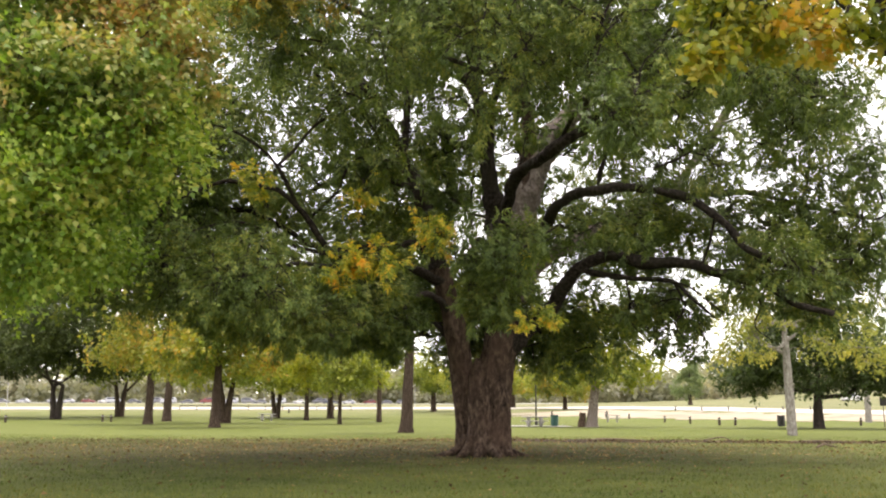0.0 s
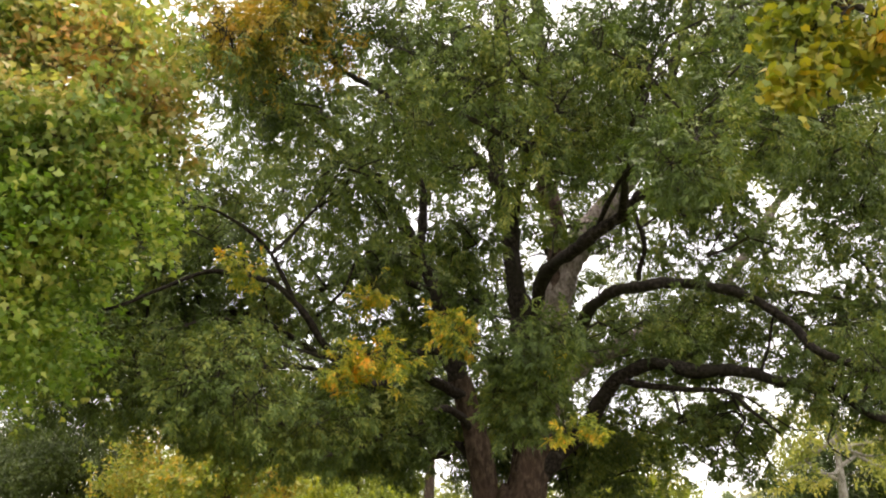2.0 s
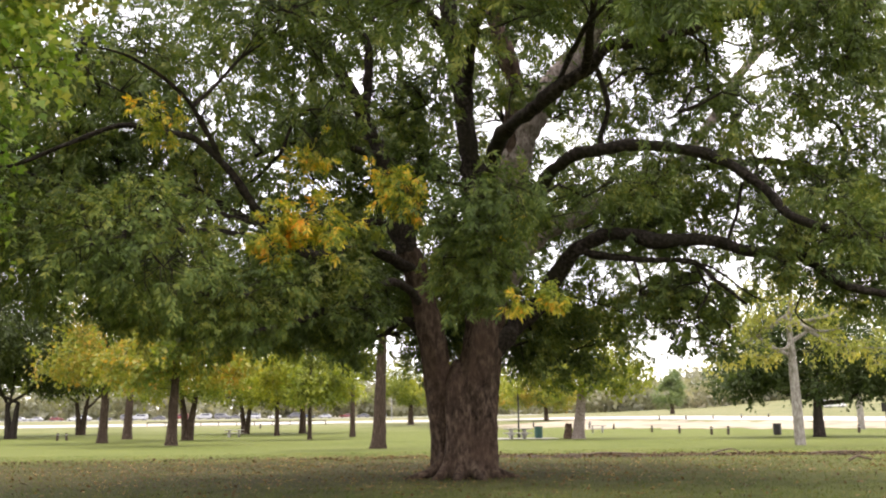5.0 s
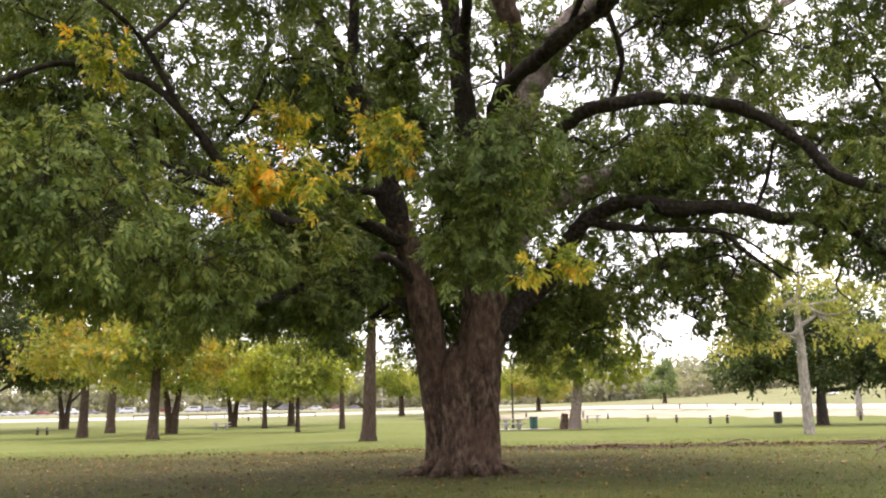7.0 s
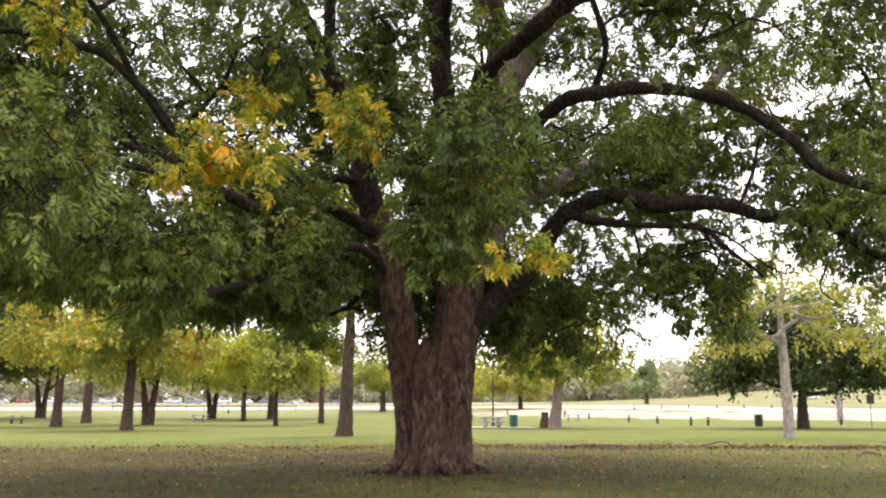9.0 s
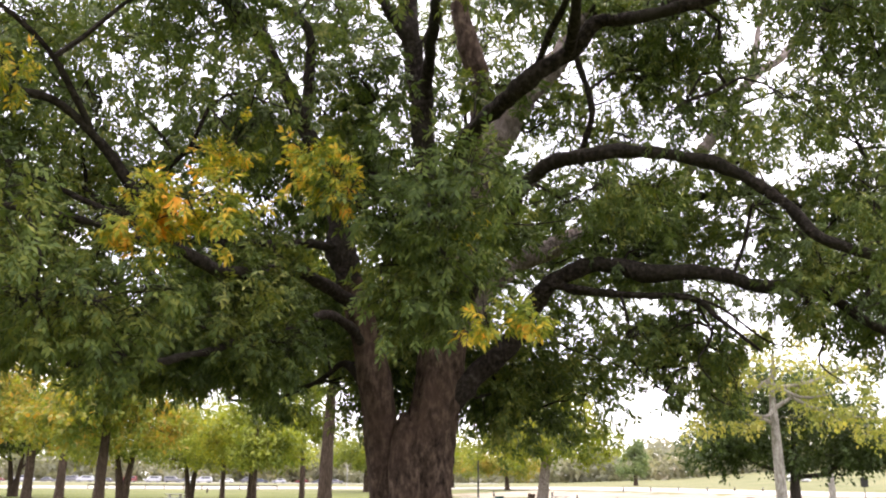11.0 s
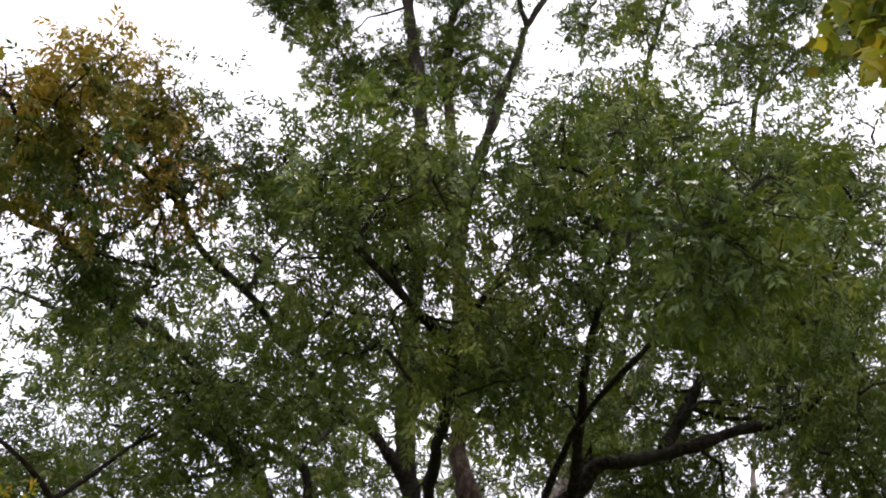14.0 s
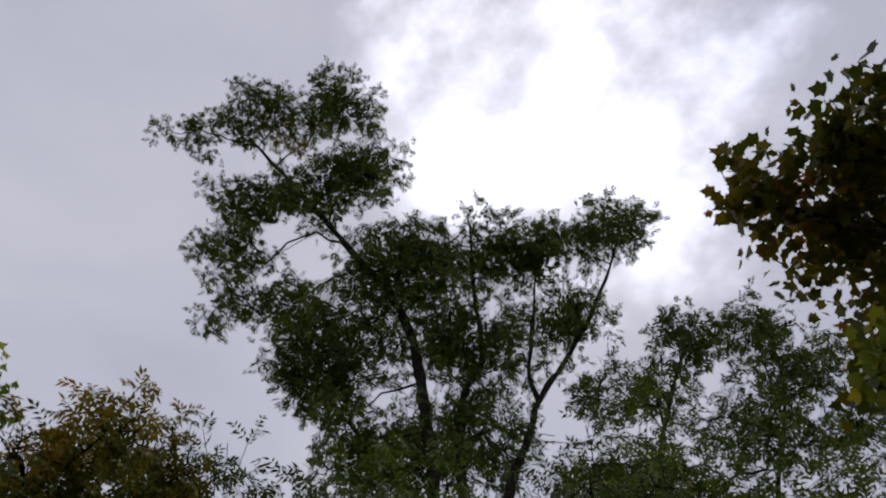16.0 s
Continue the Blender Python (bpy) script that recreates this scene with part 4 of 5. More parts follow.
lobe("side_crown", (6.6, 21.9, 21.4), (0.9, 0.7, 0.7), 4, 0.55, 26)
lobe("side_crown", (5.1, 21.9, 20.3), (0.8, 0.7, 0.7), 4, 0.6, 28)
lobe("side_crown", (9, 20.9, 22.4), (0.7, 0.6, 0.7), 4, 0.55, 28)
lobe("side_crown", (9.5, 21, 21), (0.9, 0.7, 0.9), 6, 0.6, 28)
lobe("side_crown", (7.7, 21.6, 19), (0.9, 0.7, 0.7), 5, 0.65, 28)
lobe("side_crown", (9.4, 21.1, 18.8), (1, 0.8, 1), 6, 0.65, 26)
lobe("side_crown", (5.3, 22.3, 18), (1.2, 0.9, 0.8), 6, 0.75, 28)
lobe("yellow_foliage", (-1.65, 18.4, 4.4), (0.7, 0.4, 0.3), 8, 0.26, 26)
lobe("yellow_foliage", (-0.25, 19.4, 5.3), (0.55, 0.4, 0.26), 6, 0.24, 26)
lobe("yellow_foliage", (1.98, 18.8, 3.5), (0.42, 0.25, 0.2), 4, 0.11, 20)
lobe("yellow_foliage", (-4, 19, 6.4), (0.35, 0.3, 0.2), 2, 0.26, 30)
lobe("yellow_foliage", (1.49, 20.1, 4.9), (0.15, 0.15, 0.08), 1, 0.16, 34)
lobe("yellow_foliage", (-2.1, 23.4, 6.9), (0.5, 0.5, 0.3), 2, 0.32, 34)
lobe("rusty_foliage", (-3.08, 14.94, 8.89), (0.85, 0.64, 0.48), 8, 0.33, 32)
lobe("crown", (-2.9, 15.3, 8.4), (0.9, 0.7, 0.5), 4, 0.42, 21)
lobe("rusty_foliage", (-3.36, 16.8, 9.68), (1.33, 0.99, 0.66), 10, 0.45, 37)
lobe("rusty_foliage", (-2.63, 16.03, 10.09), (0.56, 0.45, 0.45), 7, 0.32, 44)
lobe("rusty_foliage", (-4.4, 20.1, 32.2), (0.8, 0.6, 0.5), 2, 0.5, 27)


def build_crown():
    g = np.random.default_rng(21)
    wv, wf, twigs = [], [], []
    for name, (mat, label, lobes) in LOBES.items():
        leaves = Leaves()
        high = name in ("upper_crown", "side_crown")
        for c, radii, n, r, dense in lobes:
            g = np.random.default_rng(int(1000 * (c[0] + 40) + 37 * c[1] + 911 * c[2]))
            if high:    # tight dark tufts with sky between them
                radii = tuple(1.25 * v for v in radii)
                n, r, dense = int(n * 1.8), r * 0.72, dense * 1.2
            if high or name == "yellow_foliage":
                leaf = 0.12 if high else 0.10
            elif c[2] < 12 and c[1] < 21.8:
                leaf = 0.094 if c[1] < 17.2 else 0.105
            else:
                leaf = 0.15 if c[1] > 29 else 0.138 if c[2] > 9 else 0.132
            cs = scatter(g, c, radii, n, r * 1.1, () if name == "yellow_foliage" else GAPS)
            branchlets(g, WOOD_NODES, cs, r, wv, wf, 0.32 if name == "yellow_foliage" else 1.45 if c[1] > 21 else 1.2)
            for p in cs:
                rr = r * g.uniform(0.75, 1.2)
                spray(g, leaves, twigs if c[1] < 29 else None, p, rr, int(dense * 1.08 * rr ** 1.6) + 5, leaf=leaf, m=4 if c[1] > 29 or c[2] > 9 else 5)
        leaves.link(name, mat, tree, label)
    twig_mesh(twigs, wv, wf)
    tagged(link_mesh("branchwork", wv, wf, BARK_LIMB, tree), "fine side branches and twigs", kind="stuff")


build_crown()
# ---- other trees ----


def make_tree(name, label, x, y, trunk_r, fork_z, lobes, leaf_mat, bark, leaf, kind="simple", twigs_per=26, seed=1, lean=(0.0, 0.0), stems=1, flare=1.7,
              category="tree", group="", extra=(), leaf_name="crown", outline=DIAMOND):
    """A tree: flared trunk, limbs that reach for each lobe of its crown, branchlets and leaves.
    lobes: rows of centre (from the foot), radii, number of clumps, clump radius."""
    g = np.random.default_rng(seed)
    z0 = float(ground_z(x, y))
    t = thing(name, label, category, (x, y, z0), group)
    nodes, v, f = [], [], []
    top = np.array([x + lean[0], y + lean[1], z0 + fork_z])
    for s in range(stems):
        off = np.array([(s - (stems - 1) / 2) * trunk_r * 1.3, 0, 0])
        sp = np.array([(s - (stems - 1) / 2) * fork_z * 0.32, 0, 0])
        foot = np.array([x, y, z0 - 0.15])
        rows = spline([(*(foot + off * 0.7), trunk_r * flare), (*(foot + off + (top - foot) * 0.12), trunk_r * (1 + (flare - 1) * 0.35)), (*(foot + off + (top - foot) * 0.45 + sp * 0.2), trunk_r),
                       (*(top + sp), trunk_r * 0.62), (*(top + sp * 1.2 + np.array([0, 0, fork_z * 0.12])), trunk_r * 0.3)], 20)
        tube(rows, 14, 0.045, g, v, f)
        nodes.append(rows)
    link_mesh("trunk", v, f, bark, t, "", True)
    lv, lf = [], []
    for c, radii, n, r in lobes:
        bv, bf = [], []
        e = np.array([x, y, z0]) + np.array(c)
        a = nodes[g.integers(0, stems)][-1 - g.integers(0, 8), :3]
        mid = a * 0.5 + e * 0.5 + np.array([0, 0, -0.05 * np.linalg.norm(e - a)]) + g.normal(0, 0.2, 3)
        rows = spline([(*a, trunk_r * 0.5), (*mid, trunk_r * 0.33), (*(e + np.array([0, 0, radii[2] * 0.5])), trunk_r * 0.1)], 12)
        tube(rows, 7, 0.06, g, bv, bf)
        link_mesh("limb", bv, bf, bark, t, "", True)
        nodes.append(rows)
    nd = np.concatenate(nodes)
    sets = {leaf_name: (leaf_mat, lobes)}
    for nm, mat, lob in extra:
        sets[nm] = (mat, lob)
    for nm, (mat, lob) in sets.items():
        leaves = Leaves()
        for c, radii, n, r in lob:
            cs = scatter(g, np.array([x, y, z0]) + np.array(c), radii, n, r * 1.1)
            branchlets(g, nd, cs, r, lv, lf, 0.9)
            for p in cs:
                rr = r * g.uniform(0.75, 1.2)
                spray(g, leaves, None, p, rr, int(twigs_per * g.uniform(0.8, 1.2)), kind, leaf, 0.25)
        leaves.link(nm, mat, t, "", outline)
    tagged(link_mesh("branchwork", lv, lf, bark, t, "", True), kind="stuff")
    return t


# sweetgum beside the walk, its outer boughs hanging low
make_tree("sweetgum_tree", "leafy sweetgum with bright green leaves and orange-tinted tips", -11.55, 17.0, 0.32, 3.2, [
    ((6.23, -2.3, 5.63), (1.2, 1.0, 0.7), 12, 0.6), ((4.9, -2.4, 4.6), (1.6, 1.7, 1.0), 24, 0.6), ((3.9, -2.5, 6.2), (2.0, 2.2, 1.6), 28, 0.66), ((1.6, -2.2, 5.0), (2.4, 2.2, 1.7), 24, 0.75), ((3.6, -0.4, 4.2), (2.2, 1.6, 0.7), 20, 0.6), ((2.6, 1.6, 5.0), (2.8, 1.5, 2.3), 11, 0.95),
    # upper and back lobes out of view, thickened to shade the ground
    ((0.0, 1.0, 8.5), (3.5, 3.0, 2.5), 20, 1.2), ((-3.5, 0.0, 6.0), (2.5, 3.0, 3.0), 16, 1.3)], GUM, BARK, 0.115, "lobed", 62, 5,
    extra=[("turning_foliage", GUM_TURNING, [((5.4, -1.8, 7.4), (2.2, 1.8, 1.2), 24, 0.62), ((6.9, -1.4, 6.9), (0.8, 0.9, 0.8), 6, 0.55), ((3.4, -3.0, 8.0), (1.8, 1.5, 1.2), 14, 0.65), ((4.6, -3.4, 6.6), (1.9, 1.2, 0.9), 14, 0.5), ((6.4, -2.9, 6.3), (0.8, 0.7, 0.6), 6, 0.42), ((6.3, -2.0, 8.5), (1.6, 1.2, 0.7), 13, 0.5)])], outline=LOBED_PLAIN)
# plane tree on the other side, boughs reaching over the walk
plane = make_tree("plane_tree", "plane tree with broad lobed leaves turning yellow and brown", 10.6, 12.12, 0.30, 4.0, [
    ((-7.4, 0.05, 9.2), (0.3, 0.2, 0.2), 2, 0.26), ((-6.8, 0.2, 9.2), (0.4, 0.5, 0.2), 3, 0.30), ((-6.25, -0.1, 9.2), (0.45, 0.6, 0.3), 4, 0.36), ((-5.75, 0.8, 9.2), (0.4, 0.5, 0.2), 3, 0.32), ((-5.75, 1.6, 9.2), (0.25, 0.35, 0.2), 2, 0.28), ((-5.1, 0.0, 9.3), (0.6, 0.7, 0.5), 3, 0.42), ((-6.75, -0.6, 9.2), (0.5, 0.3, 0.2), 4, 0.32), ((-6.75, 0.5, 7.5), (0.35, 0.3, 0.35), 3, 0.24), ((-3.6, 0.0, 10.0), (0.8, 0.9, 1.2), 7, 0.7),
    ((-0.5, 0.0, 9.5), (2.5, 2.5, 2.5), 8, 1.2), ((2.5, 0.5, 8.0), (2.0, 2.0, 2.0), 4, 1.2)],
    PLANE_LEAF, BARK_LIMB, 0.125, "lobed", 15, 9, outline=LOBED,
    extra=[("yellow_foliage", PLANE_YELLOW, [((-7.05, -0.1, 6.05), (0.15, 0.2, 0.2), 3, 0.16), ((-6.9, -0.1, 6.65), (0.3, 0.3, 0.3), 4, 0.24), ((-6.2, 0.0, 6.65), (0.45, 0.45, 0.4), 4, 0.27),
                                            ((-5.4, 0.0, 6.6), (0.7, 0.6, 0.45), 5, 0.30), ((-4.5, 0.1, 6.6), (0.7, 0.6, 0.5), 4, 0.32)])])


def single_leaves(tree_ob, n):
    """The broad leaves of the nearest bough, one by one, on three shared blades."""
    g = np.random.default_rng(31)
    meshes = []
    for k in range(3):
        o = LOBED + g.normal(0, 0.03, LOBED.shape)
        me = bpy.data.meshes.new("leaf")
        me.from_pydata([(u, s * 1.0, -0.18 * u * u + (0.08 + 0.05 * k) * abs(s)) for u, s in o], [], [tuple(range(len(o)))])
        me.materials.append(PLANE_SINGLE)
        meshes.append(me)
    base = tree_ob.matrix_basis.translation
    for i in range(n):
        c = Vector((-6.3, 0.25, 9.2)) + Vector(ball(g, 1)[0] * np.array([1.15, 1.0, 0.6])) * (g.uniform(0, 1) ** 0.5)
        d, nn = Vector(ball(g, 1)[0]) + Vector((0, 0, -0.5)), Vector((0, 0, 1)) + Vector(g.normal(0, 0.5, 3))
        d.normalize()
        s = nn.cross(d).normalized()
        u = d.cross(s)
        ln = g.uniform(0.10, 0.17)
        ob = new("leaf", meshes[i % 3])
        ob.parent = tree_ob
        ob.matrix_basis = Matrix.Translation(c) @ Matrix((d, s, u)).transposed().to_4x4() @ Matrix.Scale(ln, 4)


single_leaves(plane, 180)


def park_tree(i, x, y, tr, fz, st, h, cr, gold, ln):
    """i, foot, trunk radius, fork height, stems, crown height and radius, leaf (0 yellow-green, 1 golden, 2 dark, 3 pale-barked), lean."""
    lobes = [((0, 0, h * 0.66), (cr * 0.85, cr * 0.85, h * 0.26), 17, cr * 0.25), ((-cr * 0.55, 0.3, h * 0.46), (cr * 0.5, cr * 0.5, h * 0.13), 8, cr * 0.22),
             ((cr * 0.55, -0.3, h * 0.45), (cr * 0.5, cr * 0.5, h * 0.13), 8, cr * 0.22), ((0, -cr * 0.5, h * 0.44), (cr * 0.5, cr * 0.4, h * 0.12), 7, cr * 0.22)]
    if fz >= 7:
        lobes = [((0, 0, h * 0.80), (cr * 0.75, cr * 0.75, h * 0.27), 14, cr * 0.26), ((-cr * 0.5, 0.2, h * 0.55), (cr * 0.5, cr * 0.5, h * 0.12), 7, cr * 0.24), ((cr * 0.5, -0.2, h * 0.57), (cr * 0.5, cr * 0.5, h * 0.12), 7, cr * 0.24)]
    label = ("park tree with flared brown trunk and yellow-green leaves", "park tree with flared brown trunk and golden-yellow leaves",
             "broad park tree with black forked trunk and dark green leaves", "park tree with pale leaning trunk and green leaves")[gold]
    make_tree("park_tree", label, x, y, tr, fz, lobes, (MEADOW_LEAF, GOLD_LEAF, PARK_DARK, MEADOW_LEAF)[gold], (BARK_PARK, BARK_PARK, BARK_LIMB, BARK_PALE)[gold], 0.32, "simple", int(34 * max(1.0, (cr / 5.6) ** 2) * (1.6 if gold == 2 else 1.0)), 40 + i,
              lean=(ln, 0.0), stems=st, group="trees across the park")


park_tree(0, -45.5, 113, 0.36, 3.6, 2, 19, 10.5, 2, 0)
park_tree(1, -43.4, 129, 0.34, 4.2, 2, 15.5, 7.5, 0, 0)
park_tree(2, -24.2, 79, 0.30, 6.8, 1, 14, 5.4, 1, 0.15)
park_tree(3, -29.0, 101, 0.37, 7.6, 1, 15, 6.0, 0, 0.2)
park_tree(4, -16.0, 67.5, 0.28, 6.6, 1, 12.5, 5.0, 1, 0.2)
park_tree(5, -19.9, 88, 0.28, 4.2, 2, 12, 6, 0, 0)
park_tree(6, -21.5, 124, 0.30, 4.0, 2, 12.5, 7, 0, 0)
park_tree(7, -16.0, 113, 0.24, 4.8, 1, 12, 5.5, 0, 0)
park_tree(8, -14.6, 125, 0.36, 5, 1, 12.5, 7, 0, 0)
park_tree(9, -9.1, 85, 0.15, 5.5, 1, 10.5, 4.2, 0, 0)
park_tree(10, -6.4, 97, 0.21, 8, 1, 12, 3, 0, 0)
park_tree(11, -2.1, 55.5, 0.29, 8, 1, 13, 3.6, 0, 0.3)
park_tree(13, 11.6, 75, 0.34, 6, 1, 11, 5.2, 3, 0.7)
park_tree(14, 6, 145, 0.35, 4.5, 1, 10.5, 6.5, 1, 0)
park_tree(15, 22, 172, 0.35, 3.5, 1, 8.5, 6, 1, 0)
park_tree(16, -58, 122, 0.38, 4.5, 1, 18, 9.5, 2, 0)
park_tree(17, -1.5, 160, 0.4, 4.5, 1, 11, 6.5, 0, 0)
park_tree(18, 14, 190, 0.4, 4, 1, 9, 6, 0, 0)

make_tree("sycamore_tree", "young sycamore with pale trunk and sparse yellow-green leaves", 19.27, 53.0, 0.24, 5.9, [
    ((-2.7, 0, 5.6), (1.7, 1.3, 1.1), 10, 0.55), ((2.9, 0, 5.3), (2.3, 1.3, 1.3), 12, 0.55), ((-0.3, -0.8, 7.0), (2.0, 1.2, 1.0), 7, 0.55), ((0.3, 0.3, 8.3), (3.2, 2.0, 0.9), 12, 0.6),
    ((-3.7, 0.3, 7.2), (1.5, 1.2, 0.9), 8, 0.55), ((4.2, 0.3, 7.0), (1.6, 1.2, 1.1), 9, 0.55), ((-3.9, -0.3, 4.4), (0.9, 0.8, 0.7), 5, 0.45), ((4.6, -0.3, 4.4), (1.2, 0.8, 0.8), 6, 0.45), ((-1.6, -0.4, 4.6), (0.9, 0.7, 0.6), 3, 0.4), ((1.7, 0.4, 6.3), (0.9, 0.7, 0.7), 4, 0.45)],
    SYC_LEAF, BARK_SYC, 0.20, "simple", 13, 77, lean=(-0.12, 0.0), flare=1.2)
make_tree("live_oak_tree", "spreading live oak with dense dark green crown", 28.2, 72.0, 0.36, 2.6, [
    ((0, 0, 5.6), (6.5, 5.0, 2.2), 30, 1.6), ((-5.0, 0, 4.3), (2.6, 2.5, 1.3), 11, 1.2), ((5.0, 0, 4.4), (2.8, 2.5, 1.4), 11, 1.2), ((0, 0, 8.0), (4.5, 4.0, 1.6), 12, 1.5)], OAK_LEAF, BARK_LIMB, 0.30, "simple", 60, 78, flare=1.5)
make_tree("pine_tree", "single conical evergreen on the far slope", 59.5, 230.0, 0.4, 5.0, [
    ((0, 0, 4.0), (4.0, 3.5, 1.6), 10, 1.2), ((0, 0, 6.5), (3.0, 2.6, 1.6), 8, 1.1), ((0, 0, 9.0), (1.8, 1.6, 1.6), 6, 0.9)], PINE_HAZE_LEAF, BARK_PARK, 0.5, "simple", 30, 79)
make_tree("young_tree", "slim young tree beyond the bare slope", 48.8, 110.0, 0.32, 6.0, [
    ((0, 0, 9.0), (3.5, 3.0, 3.0), 12, 1.1), ((-3, 0, 7.5), (2.0, 2.0, 1.5), 6, 1.0)], MEADOW_LEAF, BARK_SYC, 0.34, "simple", 22, 80, flare=1.2)


def far_woods():
    """A low belt of woodland along the horizon."""
    g = np.random.default_rng(90)
    leaves = Leaves()
    for i in range(620):
        a = g.uniform(-0.62, 0.62)
        d = g.uniform(372, 460)
        x, y = d * math.sin(a) * 1.3, d * math.cos(a)
        z = float(ground_z(x, y))
        h = g.uniform(5.5, 13.0) * (1.3 if x < 20 else 1.2)
        for k in range(3):
            spray(g, leaves, None, (x + g.uniform(-3, 3), y, z + h * (0.08 + 0.32 * k)), h * 0.5, 8, "simple", 2.2, 0.1)
    ob = leaves.link("far_woods", FAR_HAZE_LEAF, None)
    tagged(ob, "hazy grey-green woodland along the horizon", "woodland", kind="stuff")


far_woods()
# ---- park furniture and far things ----
WOOD_POST = plain_material("weathered_post", (0.055, 0.042, 0.034), 0.9, 0, 0.3, 12)
GREEN_METAL = plain_material("green_painted_steel", (0.015, 0.075, 0.060), 0.5, 0.0, 0.2, 9)
BLACK_METAL = plain_material("dark_steel", (0.022, 0.020, 0.020), 0.55, 0.2, 0.3, 9)
GREY_METAL = plain_material("galvanised_steel", (0.34, 0.34, 0.34), 0.45, 0.6, 0.15, 9)
TABLE_STONE = plain_material("cast_concrete", (0.30, 0.29, 0.27), 0.9, 0, 0.15, 7)
TYRE = plain_material("tyre_rubber", (0.02, 0.02, 0.02), 0.85)
CAR_GLASS = plain_material("dark_car_glass", (0.03, 0.035, 0.04), 0.08, 0.0, 0.1)
DEAD_WOOD = plain_material("dead_wood", (0.13, 0.10, 0.075), 0.95, 0, 0.35, 14)


def box(bm, x0, x1, y0, y1, z0, z1, bevel=0.0):
    r = bmesh.ops.create_cube(bm, size=1.0, matrix=Matrix.LocRotScale(((x0 + x1) / 2, (y0 + y1) / 2, (z0 + z1) / 2), None, (x1 - x0, y1 - y0, z1 - z0)))
    if bevel:
        ed = {e for v in r["verts"] for e in v.link_edges}
        bmesh.ops.bevel(bm, geom=list(ed), offset=bevel, segments=1, affect="EDGES")
    return bm


def turned(bm, profile, sides=16, at=(0, 0)):
    """A solid of revolution from rows of radius, height."""
    rings = []
    for r, z in profile:
        rings.append([bm.verts.new((at[0] + r * math.cos(2 * math.pi * j / sides), at[1] + r * math.sin(2 * math.pi * j / sides), z)) for j in range(sides)])
    for a, b in zip(rings, rings[1:]):
        for j in range(sides):
            bm.faces.new((a[j], a[(j + 1) % sides], b[(j + 1) % sides], b[j]))
    bm.faces.new(rings[0][::-1])
    bm.faces.new(rings[-1])
    return bm


def on_ground(x, y):
    return (x, y, float(ground_z(x, y)))


def litter_bin(x, y, mat, label):
    t = thing("litter_bin", label, "litter bin", on_ground(x, y), "litter bins")
    part("barrel", turned(bmesh.new(), [(0.27, 0.03), (0.30, 0.05), (0.31, 0.28), (0.325, 0.30), (0.31, 0.32), (0.315, 0.58), (0.33, 0.60), (0.315, 0.62), (0.32, 0.84), (0.335, 0.86), (0.29, 0.86), (0.28, 0.5)], 20), mat, t)
    part("rim", turned(bmesh.new(), [(0.335, 0.855), (0.35, 0.87), (0.335, 0.895), (0.30, 0.90)], 20), BLACK_METAL, t, "dark rolled rim")
    part("base", turned(bmesh.new(), [(0.26, -0.02), (0.26, 0.04)], 16), BLACK_METAL, t)


litter_bin(9.1, 78.0, GREEN_METAL, "green steel litter bin on the grass")
litter_bin(28.2, 80.0, BLACK_METAL, "dark steel litter bin near the live oak")


def picnic_table(x, y, turn):
    t = thing("picnic_table", "grey concrete picnic table with two benches", "picnic table", on_ground(x, y), "picnic tables", turn)
    part("tabletop", box(bmesh.new(), -0.95, 0.95, -0.40, 0.40, 0.70, 0.78, 0.015), TABLE_STONE, t)
    for s in (-1, 1):
        part("bench", box(bmesh.new(), -0.90, 0.90, s * 0.75 - 0.15, s * 0.75 + 0.15, 0.40, 0.47, 0.012), TABLE_STONE, t)
    for s in (-1, 1):
        bm = box(bmesh.new(), s * 0.5 - 0.09, s * 0.5 + 0.09, -0.28, 0.28, -0.05, 0.70, 0.012)
        box(bm, s * 0.5 - 0.07, s * 0.5 + 0.07, -0.80, 0.80, 0.26, 0.40, 0.012)
        part("pedestal", bm, TABLE_STONE, t)


picnic_table(7.3, 76.0, 8)
picnic_table(18.4, 104.0, -12)
picnic_table(-19.0, 104.0, 20)
pad = link_mesh("table_pad", [(x, y, float(ground_z(x, y)) + 0.03) for x, y in ((5.2, 74.6), (10.3, 74.8), (10.1, 78.9), (5.4, 78.6))], [(0, 1, 2, 3)], TABLE_STONE)
tagged(pad, "thin concrete pad under the picnic table", "paving", kind="structure")


def post_master():
    t = thing("bollard", "short dark timber bollard in the grass", "bollard", (0, 0, -50), "bollards")
    part("post", turned(bmesh.new(), [(0.115, -0.15), (0.115, 0.62), (0.10, 0.68), (0.06, 0.70)], 10), WOOD_POST, t)
    part("band", turned(bmesh.new(), [(0.12, 0.50), (0.122, 0.51), (0.122, 0.55), (0.12, 0.56)], 10), GREY_METAL, t, "thin steel band")
    return t


posts = [(24.5, 85), (25.9, 85), (24.5, 95), (24.3, 105), (24.3, 125), (22.5, 132), (24.0, 140), (37.0, 85), (-33.6, 95), (-32.8, 95.2), (40.1, 165), (44.6, 165), (49.2, 165), (54.0, 165), (58.6, 165), (63.3, 165), (-24.0, 150), (-40, 88), (16.0, 140), (30.5, 86)]
master = post_master()
for k, (x, y) in enumerate(posts[1:]):
    copy_thing(master, pose(*on_ground(x, y), random.uniform(-3, 3), random.uniform(-3, 3), random.uniform(0, 90)))
master.matrix_basis = pose(*on_ground(*posts[0]))


